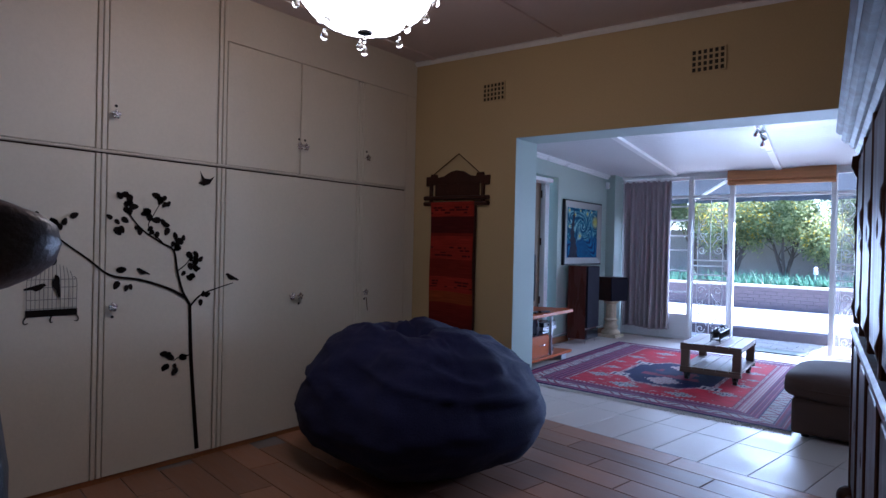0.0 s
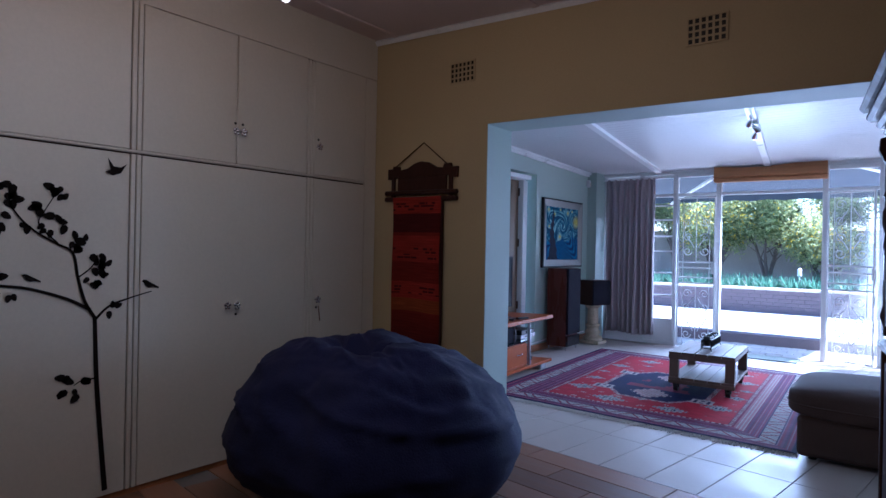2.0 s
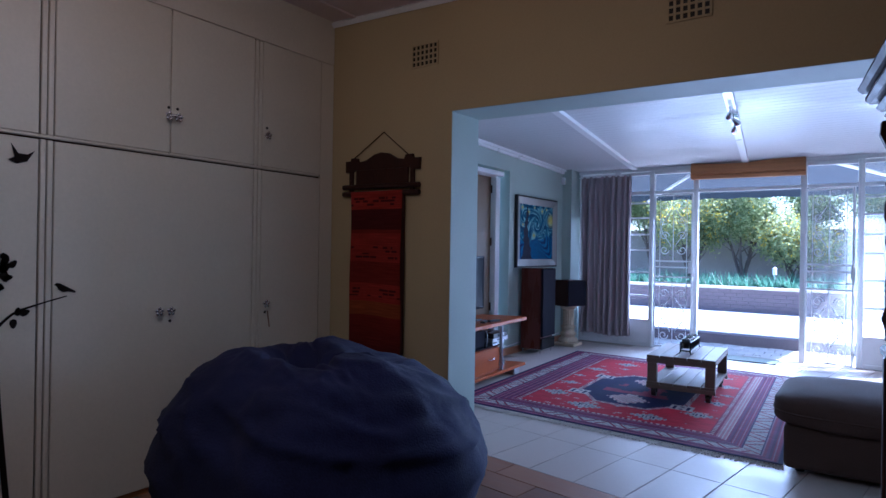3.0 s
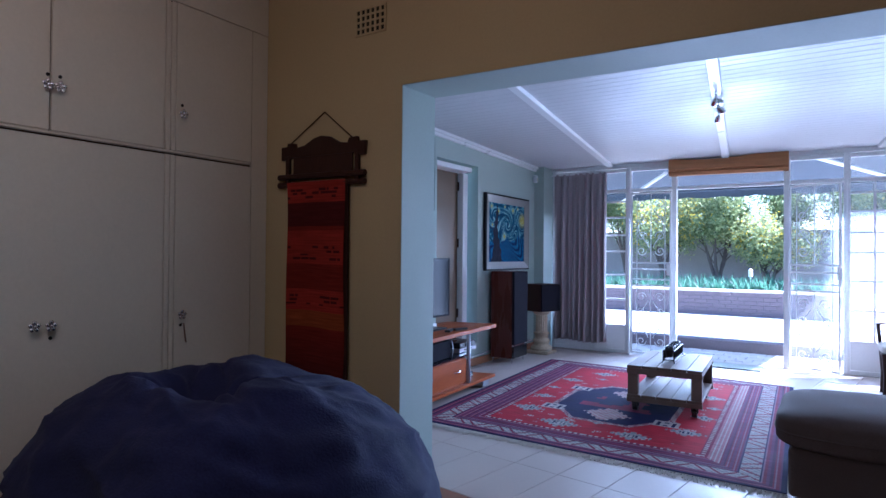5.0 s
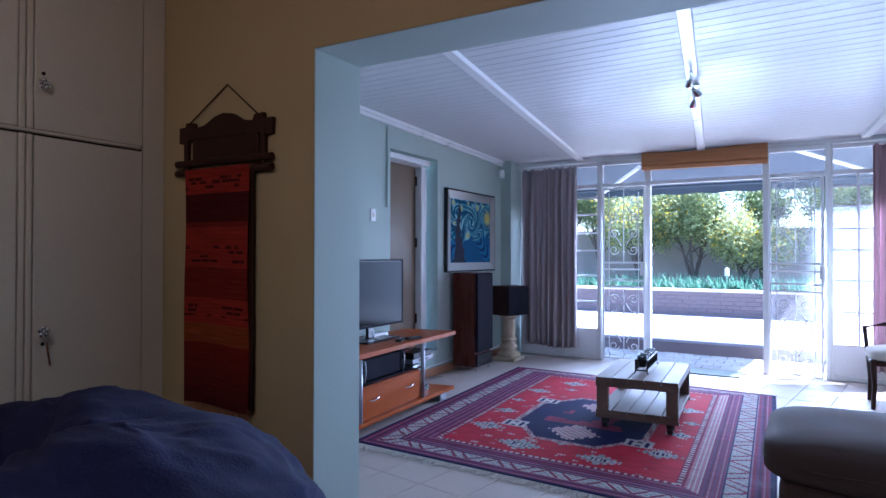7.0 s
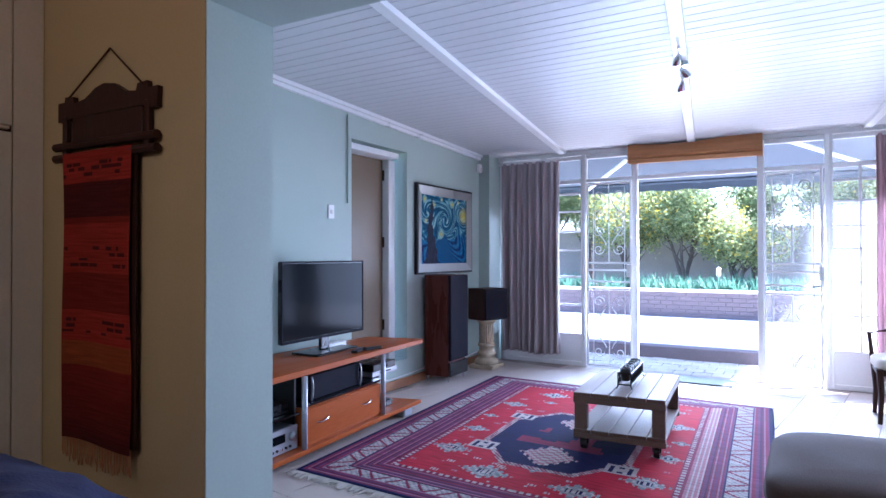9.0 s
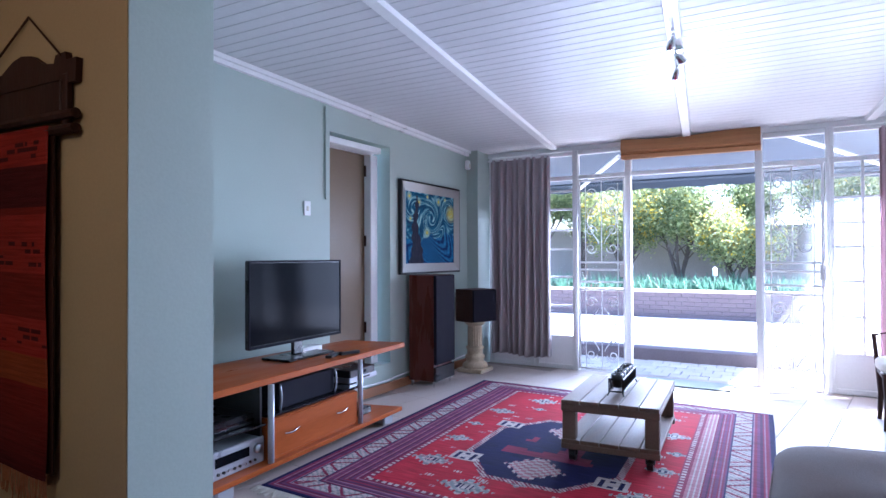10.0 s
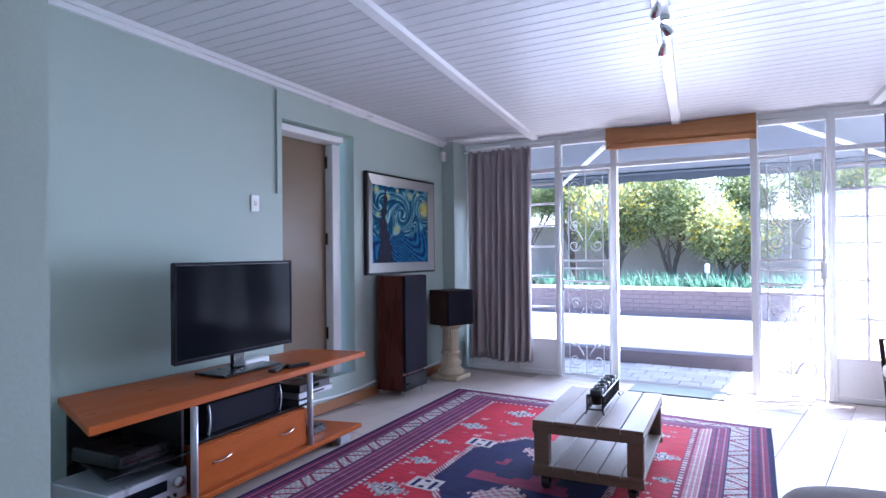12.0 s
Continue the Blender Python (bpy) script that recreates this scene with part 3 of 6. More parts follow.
part("cage_top", blob(bmesh.new(), (SX - 0.0002, 1.056, 1.195), (0.001, 0.02, 0.025), 2, 6, 10), BLACK_DECAL, sticker)

# ---- air vents over the opening ----
def vent(y, x0, x1, z0, z1):
    v = thing("air_vent", ((x0 + x1) / 2, y, z0), "ochre painted air brick with square holes", "vent", "air vents")
    # flat black plate: the holes' inner shade as a colour
    part("backing", B((x0 + 0.005, y - 0.002, z0 + 0.005), (x1 - 0.005, y + 0.0, z1 - 0.005)), IRON, v, "black plate standing in for the shade inside the holes")
    g = bmesh.new()
    nx, nz = 6, 4
    for i in range(nx + 1):
        x = x0 + (x1 - x0) * i / nx
        box(g, (x - 0.006, y - 0.008, z0), (x + 0.006, y - 0.002, z1))
    for j in range(nz + 1):
        z = z0 + (z1 - z0) * j / nz
        box(g, (x0 - 0.006, y - 0.0085, z - 0.005), (x1 + 0.006, y - 0.0025, z + 0.005))
    part("grille", g, WALL_OCHRE, v)


vent(DIV_Y, -2.36, -2.165, 2.425, 2.56)
vent(DIV_Y, -0.805, -0.61, 2.395, 2.535)

# ---- window wall ----
WT, WZ = 2.40, 2.12
wall_head = B((-3.56, WIN_Y, WT + 0.02), (EAST, WIN_Y + 0.1, 2.56))
structure("wall_window_head", wall_head, WHITE, "white painted head above the window wall", "wall")


def window_unit(name, x0, x1, bars, panel_top, label):
    glass = GLARE_PANE if x0 > -0.5 else PANE
    w = thing(name, ((x0 + x1) / 2, WIN_Y, 0), label, "window")
    w["kind"] = "structure"
    f = bmesh.new()
    for xa in (x0, x1):
        box(f, (xa - 0.022, WIN_Y, 0), (xa + 0.022, WIN_Y + 0.06, WT + 0.02), 0.004)
    for z in (WT - 0.01, WZ):
        box(f, (x0 + 0.022, WIN_Y + 0.005, z - 0.022), (x1 - 0.022, WIN_Y + 0.055, z + 0.022), 0.004)
    box(f, (x0 + 0.022, WIN_Y + 0.005, 0), (x1 - 0.022, WIN_Y + 0.055, 0.05), 0.004)
    part("window_frame", f, WHITE, w)
    zs = [panel_top] + [z for z in bars] + [WZ - 0.022]
    for z in bars + [panel_top]:
        part("glazing_bar", B((x0 + 0.022, WIN_Y + 0.012, z - 0.011), (x1 - 0.022, WIN_Y + 0.045, z + 0.011), 0.003), WHITE, w)
    if panel_top > 0.1:
        part("lower_panel", B((x0 + 0.022, WIN_Y + 0.02, 0.05), (x1 - 0.022, WIN_Y + 0.04, panel_top - 0.011)), WHITE, w)
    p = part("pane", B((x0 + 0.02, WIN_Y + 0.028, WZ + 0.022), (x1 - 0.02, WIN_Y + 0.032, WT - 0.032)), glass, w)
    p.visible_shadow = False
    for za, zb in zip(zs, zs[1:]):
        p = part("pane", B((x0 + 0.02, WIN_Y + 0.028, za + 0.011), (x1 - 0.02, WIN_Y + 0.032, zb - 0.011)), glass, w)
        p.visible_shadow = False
    return w


BARS = [0.70, 1.02, 1.33, 1.545, 1.775, 1.98]
window_unit("window_1", -3.52, -3.0, BARS, 0.36, "white steel window with glazing bars")
window_unit("window_2", -2.956, -2.505, BARS, 0.36, "white steel window with glazing bars")
window_unit("window_3", -0.108, 0.382, BARS, 0.36, "white steel window with glazing bars, sunlit")
window_unit("window_4", 0.426, 0.97, BARS, 0.36, "white steel window with glazing bars, sunlit")
window_unit("window_5", 1.014, 1.75, BARS, 0.36, "white steel window with glazing bars, sunlit")
window_unit("window_6", 1.794, 2.57, BARS, 0.36, "white steel window with glazing bars, sunlit")
part("glazing_bar", B((0.117, WIN_Y + 0.01, 0.36), (0.142, WIN_Y + 0.047, WZ), 0.003), WHITE, bpy.data.objects["window_3"])

# doorway: posts, transom panes above
way = thing("doorway_frame", (-1.34, WIN_Y, 0), "white steel posts and transom of the garden doorway", "door frame")
way["kind"] = "structure"
for x in (-2.481, -1.923, -0.693, -0.134):
    wd = 0.045 if x in (-1.923, -0.693) else 0.02
    part("post", B((x - wd / 2 - 0.008, WIN_Y - 0.012, 0), (x + wd / 2 + 0.008, WIN_Y + 0.07, WT + 0.018), 0.005), WHITE, way)
for x0, x1 in ((-2.461, -1.953), (-1.888, -0.728), (-0.658, -0.154)):
    part("transom", B((x0, WIN_Y - 0.005, WZ - 0.02), (x1, WIN_Y + 0.06, WZ + 0.02), 0.004), WHITE, way)
    part("head_bar", B((x0, WIN_Y - 0.005, WT - 0.03), (x1, WIN_Y + 0.06, WT + 0.015), 0.004), WHITE, way)
    p = part("pane", B((x0, WIN_Y + 0.028, WZ + 0.02), (x1, WIN_Y + 0.032, WT - 0.03)), PANE, way)
    p.visible_shadow = False
    if x0 != -1.888:
        p = part("pane", B((x0, WIN_Y + 0.048, 0.05), (x1, WIN_Y + 0.052, WZ - 0.02)), GLARE_PANE if x0 > -1 else PANE, way)
        p.visible_shadow = False


def scroll(b, cx, cz, r, turn, start, fx):
    pts = []
    for k in range(16):
        t = k / 15
        a = start + turn * t * 2 * math.pi * 1.2
        rr = r * (1 - 0.72 * t)
        pts.append(fx(cx + rr * math.cos(a), cz + rr * math.sin(a)))
    tube(b, pts, 0.0065, 5)


def gate(name, xh, width, ang, label):
    """A wrought-iron security gate hung at xh; ang turns it into the room."""
    g = thing(name, (xh, WIN_Y - 0.03, 0.02), label, "security gate", "gates of the garden doorway")
    ca, sa = math.cos(ang), math.sin(ang)

    def fx(u, z):
        return (xh + u * ca, WIN_Y - 0.035 + u * sa, z)
    f = bmesh.new()
    s = 1 if width > 0 else -1
    w = abs(width)
    for u in (0.02, w - 0.02):
        tube(f, [fx(s * u, 0.03), fx(s * u, 2.08)], 0.014, 4)
    for z in (0.04, 0.895, 0.975, 1.105, 1.185, 2.07):
        tube(f, [fx(s * 0.02, z), fx(s * (w - 0.02), z)], 0.011, 4)
    part("gate_frame", f, WHITE, g)
    b = bmesh.new()
    for u in (w * 0.5,):
        tube(b, [fx(s * u, 0.04), fx(s * u, 0.895)], 0.006, 5)
        tube(b, [fx(s * u, 1.185), fx(s * u, 2.07)], 0.006, 5)
    for u in (0.09, w - 0.09):
        tube(b, [fx(s * u, 0.04), fx(s * u, 2.02)], 0.005, 4)
    part("bar", b, WHITE, g)
    for z0, z1 in ((0.08, 0.86), (1.22, 2.04)):
        mid = (z0 + z1) / 2
        h = (z1 - z0)
        for sg in (1, -1):
            for zc, up in ((z0 + 0.14 * h, 1), (mid - 0.13 * h, -1), (mid + 0.13 * h, 1), (z1 - 0.14 * h, -1)):
                b = bmesh.new()
                cu = w * 0.5 + sg * 0.115
                scroll(b, s * cu, zc, 0.062, sg * up * s, math.pi * (0 if sg * s < 0 else 1), fx)
                part("scrollwork", b, WHITE, g, smooth=True)
            b = bmesh.new()
            pts = []
            for k in range(14):
                t = k / 13
                pts.append(fx(s * (w * 0.5 + sg * (0.03 + 0.13 * math.sin(math.pi * t) ** 1.5)), z0 + 0.2 * h + 0.6 * h * t))
            tube(b, pts, 0.0065, 5)
            part("scrollwork", b, WHITE, g, smooth=True)
    part("lock_box", B((min(s * (w - 0.07), s * (w - 0.02)) + xh, WIN_Y - 0.05 + (w - 0.05) * s * sa, 1.03), (max(s * (w - 0.07), s * (w - 0.02)) + xh, WIN_Y - 0.02 + (w - 0.05) * s * sa, 1.17), 0.004), WHITE, g)
    return g


gate("security_gate", -2.458, 0.53, -0.04, "closed white wrought-iron security gate leaf with scrollwork")
gate("security_gate", -0.678, 0.54, -0.3, "white wrought-iron security gate leaf swung inwards, scrollwork")

# ---- outdoors ----
bm = bmesh.new()
r = 400
bm.faces.new([bm.verts.new(p) for p in ((-r, -r, -0.25), (r, -r, -0.25), (r, r, -0.25), (-r, r, -0.25))])
structure("ground", bm, GRASS, "garden ground reaching the horizon", "ground")
structure("patio_bed", B((-7, WIN_Y + 0.12, -0.24), (7, 10.62, -0.058)), GROUT, "sand bed of the patio paving", "pavement")
structure("garden_step", B((-7, 10.62, -0.24), (7, 10.85, 0.093), 0.006), BRICK, "brick step up to the terrace", "step")
structure("terrace", B((-9, 10.85, -0.24), (9, 14.75, 0.088)), TERRACE, "pale sunlit concrete terrace", "pavement")
structure("retaining_wall", B((-9, 14.77, -0.24), (9, 15.0, 0.56)), GROUT_DARK, "low purple-brown brick retaining wall", "wall")
structure("wall_coping", B((-9, 14.74, 0.56), (9, 15.03, 0.61), 0.006), TERRACE, "pale coping of the retaining wall", "wall")
structure("flower_bed", B((-9, 15.03, -0.24), (9, 18.6, 0.52)), SOIL, "dark soil of the raised bed", "ground")
structure("boundary_wall", B((-14, 18.6, -0.24), (14, 18.85, 1.95)), PLASTER_GREY, "grey plastered garden boundary wall", "wall")

awn = thing("awning", (-0.5, 9.5, 2.4), "slate blue fabric awning over the patio with white arms", "awning")
bm = bmesh.new()
na = 40
for i in range(na):
    xa, xb = -4.2 + 5.1 * i / na, -4.2 + 5.1 * (i + 1) / na
    for s0, s1, t0 in ((0, 1, 0.0),):
        lo = [bm.verts.new(p) for p in ((xa, 9.42, 2.72), (xb, 9.42, 2.72), (xb, 11.9, 2.36), (xa, 11.9, 2.36))]
        hi = [bm.verts.new(v.co + Vector((0, 0, 0.006))) for v in lo]
        bm.faces.new(lo)
        bm.faces.new(hi[::-1])
        dz = 0.13 + 0.012 * math.sin(i * math.pi / 2)
        v = [bm.verts.new(p) for p in ((xa, 11.9, 2.366), (xb, 11.9, 2.366), (xb, 11.92, 2.36 - 0.13 - 0.012 * math.sin((i + 1) * math.pi / 2)), (xa, 11.92, 2.36 - dz))]
        bm.faces.new(v)
part("canopy", bm, AWNING, awn)
for x0, x1, z0 in ((-2.09, -3.3, 2.36), (-0.6, 0.55, 2.5)):
    part("arm", tube(bmesh.new(), [(x0, 9.55, z0), (x1, 11.7, 2.2 if x0 < -1 else 2.33)], 0.025, 6), WHITE, awn, "white folding arm")
part("front_bar", tube(bmesh.new(), [(-4.2, 11.88, 2.345), (0.9, 11.88, 2.345)], 0.025, 6), AWNING, awn)


def tree(x, y, z, h, spread, seed, leaves, flowers, light):
    rn = random.Random(seed)
    t = thing("tree", (x, y, z), "leafy garden tree with yellow blossoms" if flowers else "dense leafy garden tree", "tree", "garden trees")
    b = bmesh.new()
    tips = []
    for k in range(5):
        an = rn.uniform(0, 6.28)
        pts, rr = [], []
        ln = rn.uniform(0.75, 1.0)
        for i in range(7):
            q = i / 6
            pts.append((x + spread * 0.75 * q ** 1.4 * math.cos(an + 0.4 * q) * ln + 0.03 * rn.uniform(-1, 1), y + spread * 0.6 * q ** 1.4 * math.sin(an + 0.4 * q) * ln, z + h * 0.8 * q * ln))
            rr.append(0.055 * (1 - 0.85 * q))
        tube(b, pts, rr, 6)
        tips += [Vector(p) for p in pts[3:]]
        for j in (2, 3, 4):
            p = Vector(pts[j])
            e = p + Vector((rn.uniform(-0.5, 0.5), rn.uniform(-0.4, 0.4), rn.uniform(0.2, 0.5)))
            tube(b, [p, (p + e) / 2 + Vector((0.03, 0, 0.05)), e], [0.018, 0.012, 0.005], 5)
            tips.append(e)
    part("trunk", b, BARK, t)
    clumps = []
    for p in tips:
        if p.z > z + h * 0.52:
            clumps.append((p, rn.uniform(0.2, 0.45)))
    for _ in range(14):
        an, q = rn.uniform(0, 6.28), rn.uniform(0, 1)
        clumps.append((Vector((x + spread * q * math.cos(an), y + spread * 0.7 * q * math.sin(an), z + h * rn.uniform(0.62, 1.0))), rn.uniform(0.3, 0.5)))
    verts, faces, fl_v, fl_f, lt_v, lt_f = [], [], [], [], [], []
    for i in range(leaves):
        c, rad = rn.choice(clumps)
        d = Vector((rn.gauss(0, 1), rn.gauss(0, 1), rn.gauss(0, 1))).normalized() * rad * rn.uniform(0.35, 1.1)
        p = c + d + Vector((0, 0, -0.3 * rn.random() ** 2))
        s = rn.uniform(0.022, 0.05)
        u = Vector((rn.gauss(0, 1), rn.gauss(0, 1), rn.gauss(0, 0.7) - 0.5)).normalized()
        w = u.cross(Vector((rn.gauss(0, 1), rn.gauss(0, 1), rn.gauss(0, 1)))).normalized()
        pick = rn.random()
        V, F = (fl_v, fl_f) if pick < flowers and d.z > -0.1 else ((lt_v, lt_f) if pick > 1 - light else (verts, faces))
        n0 = len(V)
        V += [p - u * s, p + w * s * 0.45, p + u * s, p - w * s * 0.45]
        F.append((n0, n0 + 1, n0 + 2, n0 + 3))
    for nm, V, F, mt in (("crown", verts, faces, LEAF), ("light_leaves", lt_v, lt_f, LEAF_LIGHT), ("blossom", fl_v, fl_f, FLOWER)):
        if F:
            me = bpy.data.meshes.new(nm)
            me.from_pydata([tuple(v) for v in V], [], F)
            me.materials.append(mt)
            o = new(nm, me)
            o.parent = t
            o.matrix_parent_inverse = Matrix.Translation(t.location).inverted()
            o["kind"] = "stuff"


tree(-3.8, 17.0, 0.5, 2.45, 1.0, 11, 21000, 0.17, 0.5)
tree(-2.65, 17.3, 0.5, 2.75, 1.0, 12, 21000, 0.03, 0.55)
tree(-1.5, 16.9, 0.5, 1.7, 0.8, 31, 13000, 0.14, 0.7)
tree(-1.25, 17.8, 0.5, 3.1, 0.65, 13, 10000, 0.0, 0.3)
tree(0.3, 17.6, 0.5, 3.4, 1.1, 23, 14000, 0.03, 0.3)
tree(-6.2, 17.3, 0.5, 3.3, 1.8, 14, 16000, 0.03, 0.2)
tree(-5.0, 17.9, 0.5, 3.3, 1.4, 24, 14000, 0.0, 0.2)
tree(1.9, 17.5, 0.5, 3.0, 1.5, 15, 13000, 0.03, 0.35)
tree(-8.8, 17.4, 0.5, 3.4, 1.8, 16, 13000, 0.0, 0.2)
tree(4.4, 17.3, 0.5, 3.2, 1.6, 17, 6000, 0.02, 0.3)
tree(-5.2, 21.0, -0.2, 5.2, 2.4, 18, 16000, 0.0, 0.3)
tree(-8.5, 21.4, -0.2, 5.4, 2.6, 20, 15000, 0.0, 0.25)
tree(1.6, 21.4, -0.2, 5.0, 2.2, 19, 14000, 0.0, 0.3)

# strap-leaved plants in the raised bed
rn = random.Random(5)
V, F = [], []
for i in range(330):
    px, py = rn.uniform(-8, 6), 15.1 + 1.5 * rn.random() ** 1.5
    for k in range(14):
        an, ln, lean = rn.uniform(0, 6.28), rn.uniform(0.22, 0.42), rn.uniform(0.3, 1.0)
        dx, dy = math.cos(an), math.sin(an)
        n0 = len(V)
        for j in range(4):
            q = j / 3
            w = 0.013 * (1 - q * 0.9)
            cx, cy, cz = px + dx * ln * lean * q, py + dy * ln * lean * q, 0.52 + ln * (q * 1.3 - 0.7 * lean * q * q)
            V += [(cx - dy * w, cy + dx * w, cz), (cx + dy * w, cy - dx * w, cz)]
        for j in range(3):
            a = n0 + 2 * j
            F.append((a, a + 1, a + 3, a + 2))
me = bpy.data.meshes.new("strap_leaf_plants")
me.from_pydata(V, [], F)
me.materials.append(LEAF_BLUE)
tagged(new("strap_leaf_plants", me), "blue-green strap-leaved plants filling the raised bed", "plants", kind="stuff")

pot = thing("flower_pot", (0.35, 13.6, 0.088), "wide terracotta flower pot on the terrace", "flower pot")
part("bowl", lathe(bmesh.new(), [(0.16, 0), (0.2, 0.05), (0.26, 0.2), (0.28, 0.22), (0.28, 0.27), (0.25, 0.27), (0.23, 0.2)], (0.35, 13.6, 0.088), 24), TERRACOTTA, pot, smooth=True)
lamp_post = thing("garden_light", (-1.75, 15.6, 0.52), "small white garden light among the plants", "garden light")
part("stem", tube(bmesh.new(), [(-1.75, 15.6, 0.52), (-1.75, 15.6, 0.85)], 0.012), WHITE, lamp_post)
part("head", lathe(bmesh.new(), [(0.02, 0), (0.045, 0.01), (0.04, 0.13), (0.05, 0.14), (0.01, 0.18)], (-1.75, 15.6, 0.85), 12), WHITE, lamp_post)

# ---- front room things ----
# bean bag
BAGC = (-2.03, 2.72)
bag = thing("bean_bag", (*BAGC, 0), "large navy corduroy bean bag with a sunken creased top", "bean bag")


BX = Vector((-0.5, 0.866, 0.0))       # it is pushed out towards the corner
AX = Vector((0.77, 0.63, 0.0))       # the bag's long axis; the peak lies on its far side from the opening


def sag(p):
    h = (p.z + 0.41) / 0.82
    r = math.hypot(p.x, p.y)
    an = math.atan2(p.y, p.x)
    wid = 1 + 0.05 * math.sin(2 * an + 0.5) + 0.03 * math.sin(5 * an + 1)
    q = Vector((p.x * wid, p.y * wid, p.z))
    along = p.dot(AX) / 0.675
    q += AX * 0.05 * max(0.0, -along)
    back = max(0.0, p.dot(BX) / 0.675)
    q += BX * 0.16 * back + AX * 0.06 * back
    if h < 0.4:
        k = (0.4 - h) / 0.4
        q.x *= 1 - 0.06 * k ** 2
        q.y *= 1 - 0.06 * k ** 2
    if h > 0.42:
        k = (h - 0.42) / 0.58
        q.x *= 1 - 0.28 * k ** 1.2 * (1 - 0.4 * back)
        q.y *= 1 - 0.28 * k ** 1.2 * (1 - 0.4 * back)
        q -= AX * 0.035 * k
        q.z += k * (0.05 - 0.045 * along)
        # sunken middle with two lips round it
        dx, dy = p.x + 0.05, p.y + 0.1
        q.z -= 0.19 * math.exp(-(dx * dx + dy * dy) / 0.03) * k
        q.z += 0.022 * k * math.sin(3 * an + 1.1) * math.exp(-((r - 0.34) / 0.18) ** 2)
        # gathers running out of the hollow
        for i in range(9):
            fa = 0.7 * i + 0.25 * math.sin(2.3 * i)
            d = math.sin(an - fa + 0.45 * math.sin(5 * r + i))
            if math.cos(an - fa) > 0:
                q.z -= 0.026 * k * math.exp(-(d / 0.09) ** 2) * math.exp(-((r - 0.27) / 0.17) ** 2)
    # slack cloth drapes in long folds round the shoulder
    fold = 1 - abs(noise.noise(Vector((math.cos(an) * 1.3, math.sin(an) * 1.3, p.z * 6.5 + 0.8 * along))))
    mid = math.exp(-((h - 0.68) / 0.2) ** 2)
    out = Vector((p.x, p.y, 0.4 * p.z)).normalized() if r > 1e-6 else Vector((0, 0, 0))
    q += out * (0.032 * mid * (fold ** 5 - 0.45))
    q += Vector(q).normalized() * (0.024 * noise.noise(Vector(p) * 2.7) + 0.018 * noise.noise(Vector((p.x * 5, p.y * 5, p.z * 17))) + 0.006 * noise.noise(Vector(p) * 20))
    crease = 1 - abs(noise.noise(Vector((p.x * 3.2 + p.z * 2, p.y * 3.2, p.z * 8 + 4))))
    q += out * 0.009 * max(0.0, min(1.0, (h - 0.3) / 0.3)) * (crease ** 8 - 0.3)
    q.z += 0.012 * max(0.0, h - 0.8) * 5 * (crease ** 8 - 0.3)
    q.z = max(q.z * 0.965, -0.395)
    return q


cover = part("cover", blob(bmesh.new(), (*BAGC, 0.396), (0.675, 0.675, 0.41), 2.9, 90, 170, sag), BAG, bag, smooth=True)
b = bmesh.new()
pts = []
for k in range(30):
    t = -1.2 + 2.0 * k / 29
    p = sag(Vector((math.copysign(abs(math.cos(t)) ** 0.85, 1) * 0.675 * math.cos(-0.9), math.copysign(abs(math.cos(t)) ** 0.85, 1) * 0.675 * math.sin(-0.9), 0.41 * math.copysign(abs(math.sin(t)) ** 0.85, math.sin(t)))))
    pts.append((p.x + BAGC[0], p.y + BAGC[1], p.z + 0.398))
part("seam", tube(b, pts, 0.006, 5), BAG, bag, "stitched corduroy seam")

# woven hanging on its carved hanger
hang = thing("wall_hanging", (-2.6, DIV_Y - 0.01, 0.5), "red woven wall hanging on a dark carved wooden hanger", "wall hanging")
hy = DIV_Y - 0.022
b = bmesh.new()
out = [(-2.905, 1.80), (-2.905, 1.875), (-2.86, 1.875), (-2.855, 1.895), (-2.80, 1.89), (-2.795, 1.862), (-2.72, 1.872), (-2.65, 1.905), (-2.595, 1.915), (-2.53, 1.905), (-2.46, 1.868), (-2.40, 1.86), (-2.39, 1.885), (-2.335, 1.888), (-2.33, 1.862), (-2.275, 1.862), (-2.28, 1.79), (-2.33, 1.79), (-2.36, 1.805), (-2.82, 1.81), (-2.86, 1.80)]
part("top_board", prism(b, out, lambda u, v, w: (u, hy + w, v), 0.02), DARK_WOOD, hang)
part("carved_panel", B((-2.815, hy + 0.004, 1.705), (-2.37, hy + 0.016, 1.812), 0.003), DARK_WOOD, hang)
for z in (1.70, 1.655):
    b = tube(bmesh.new(), [(-2.92, hy, z), (-2.275, hy, z - 0.008)], 0.017, 8)
    part("rod", b, DARK_WOOD, hang)
for x in (-2.855, -2.335):
    part("side_post", B((x - 0.014, hy - 0.004, 1.66), (x + 0.014, hy + 0.018, 1.82), 0.003), DARK_WOOD, hang)
b = tube(bmesh.new(), [(-2.835, hy, 1.885), (-2.583, DIV_Y - 0.006, 2.047), (-2.36, hy, 1.88)], 0.004, 5)
part("cord", b, DARK_WOOD, hang, "thin dark hanging cord")
rk = random.Random(8)
DASH = [(rk.random(), rk.choice((0.955, 0.94, 0.92, 0.665, 0.645, 0.625, 0.605, 0.415, 0.395, 0.375, 0.355)), rk.uniform(0.03, 0.11)) for _ in range(60)]


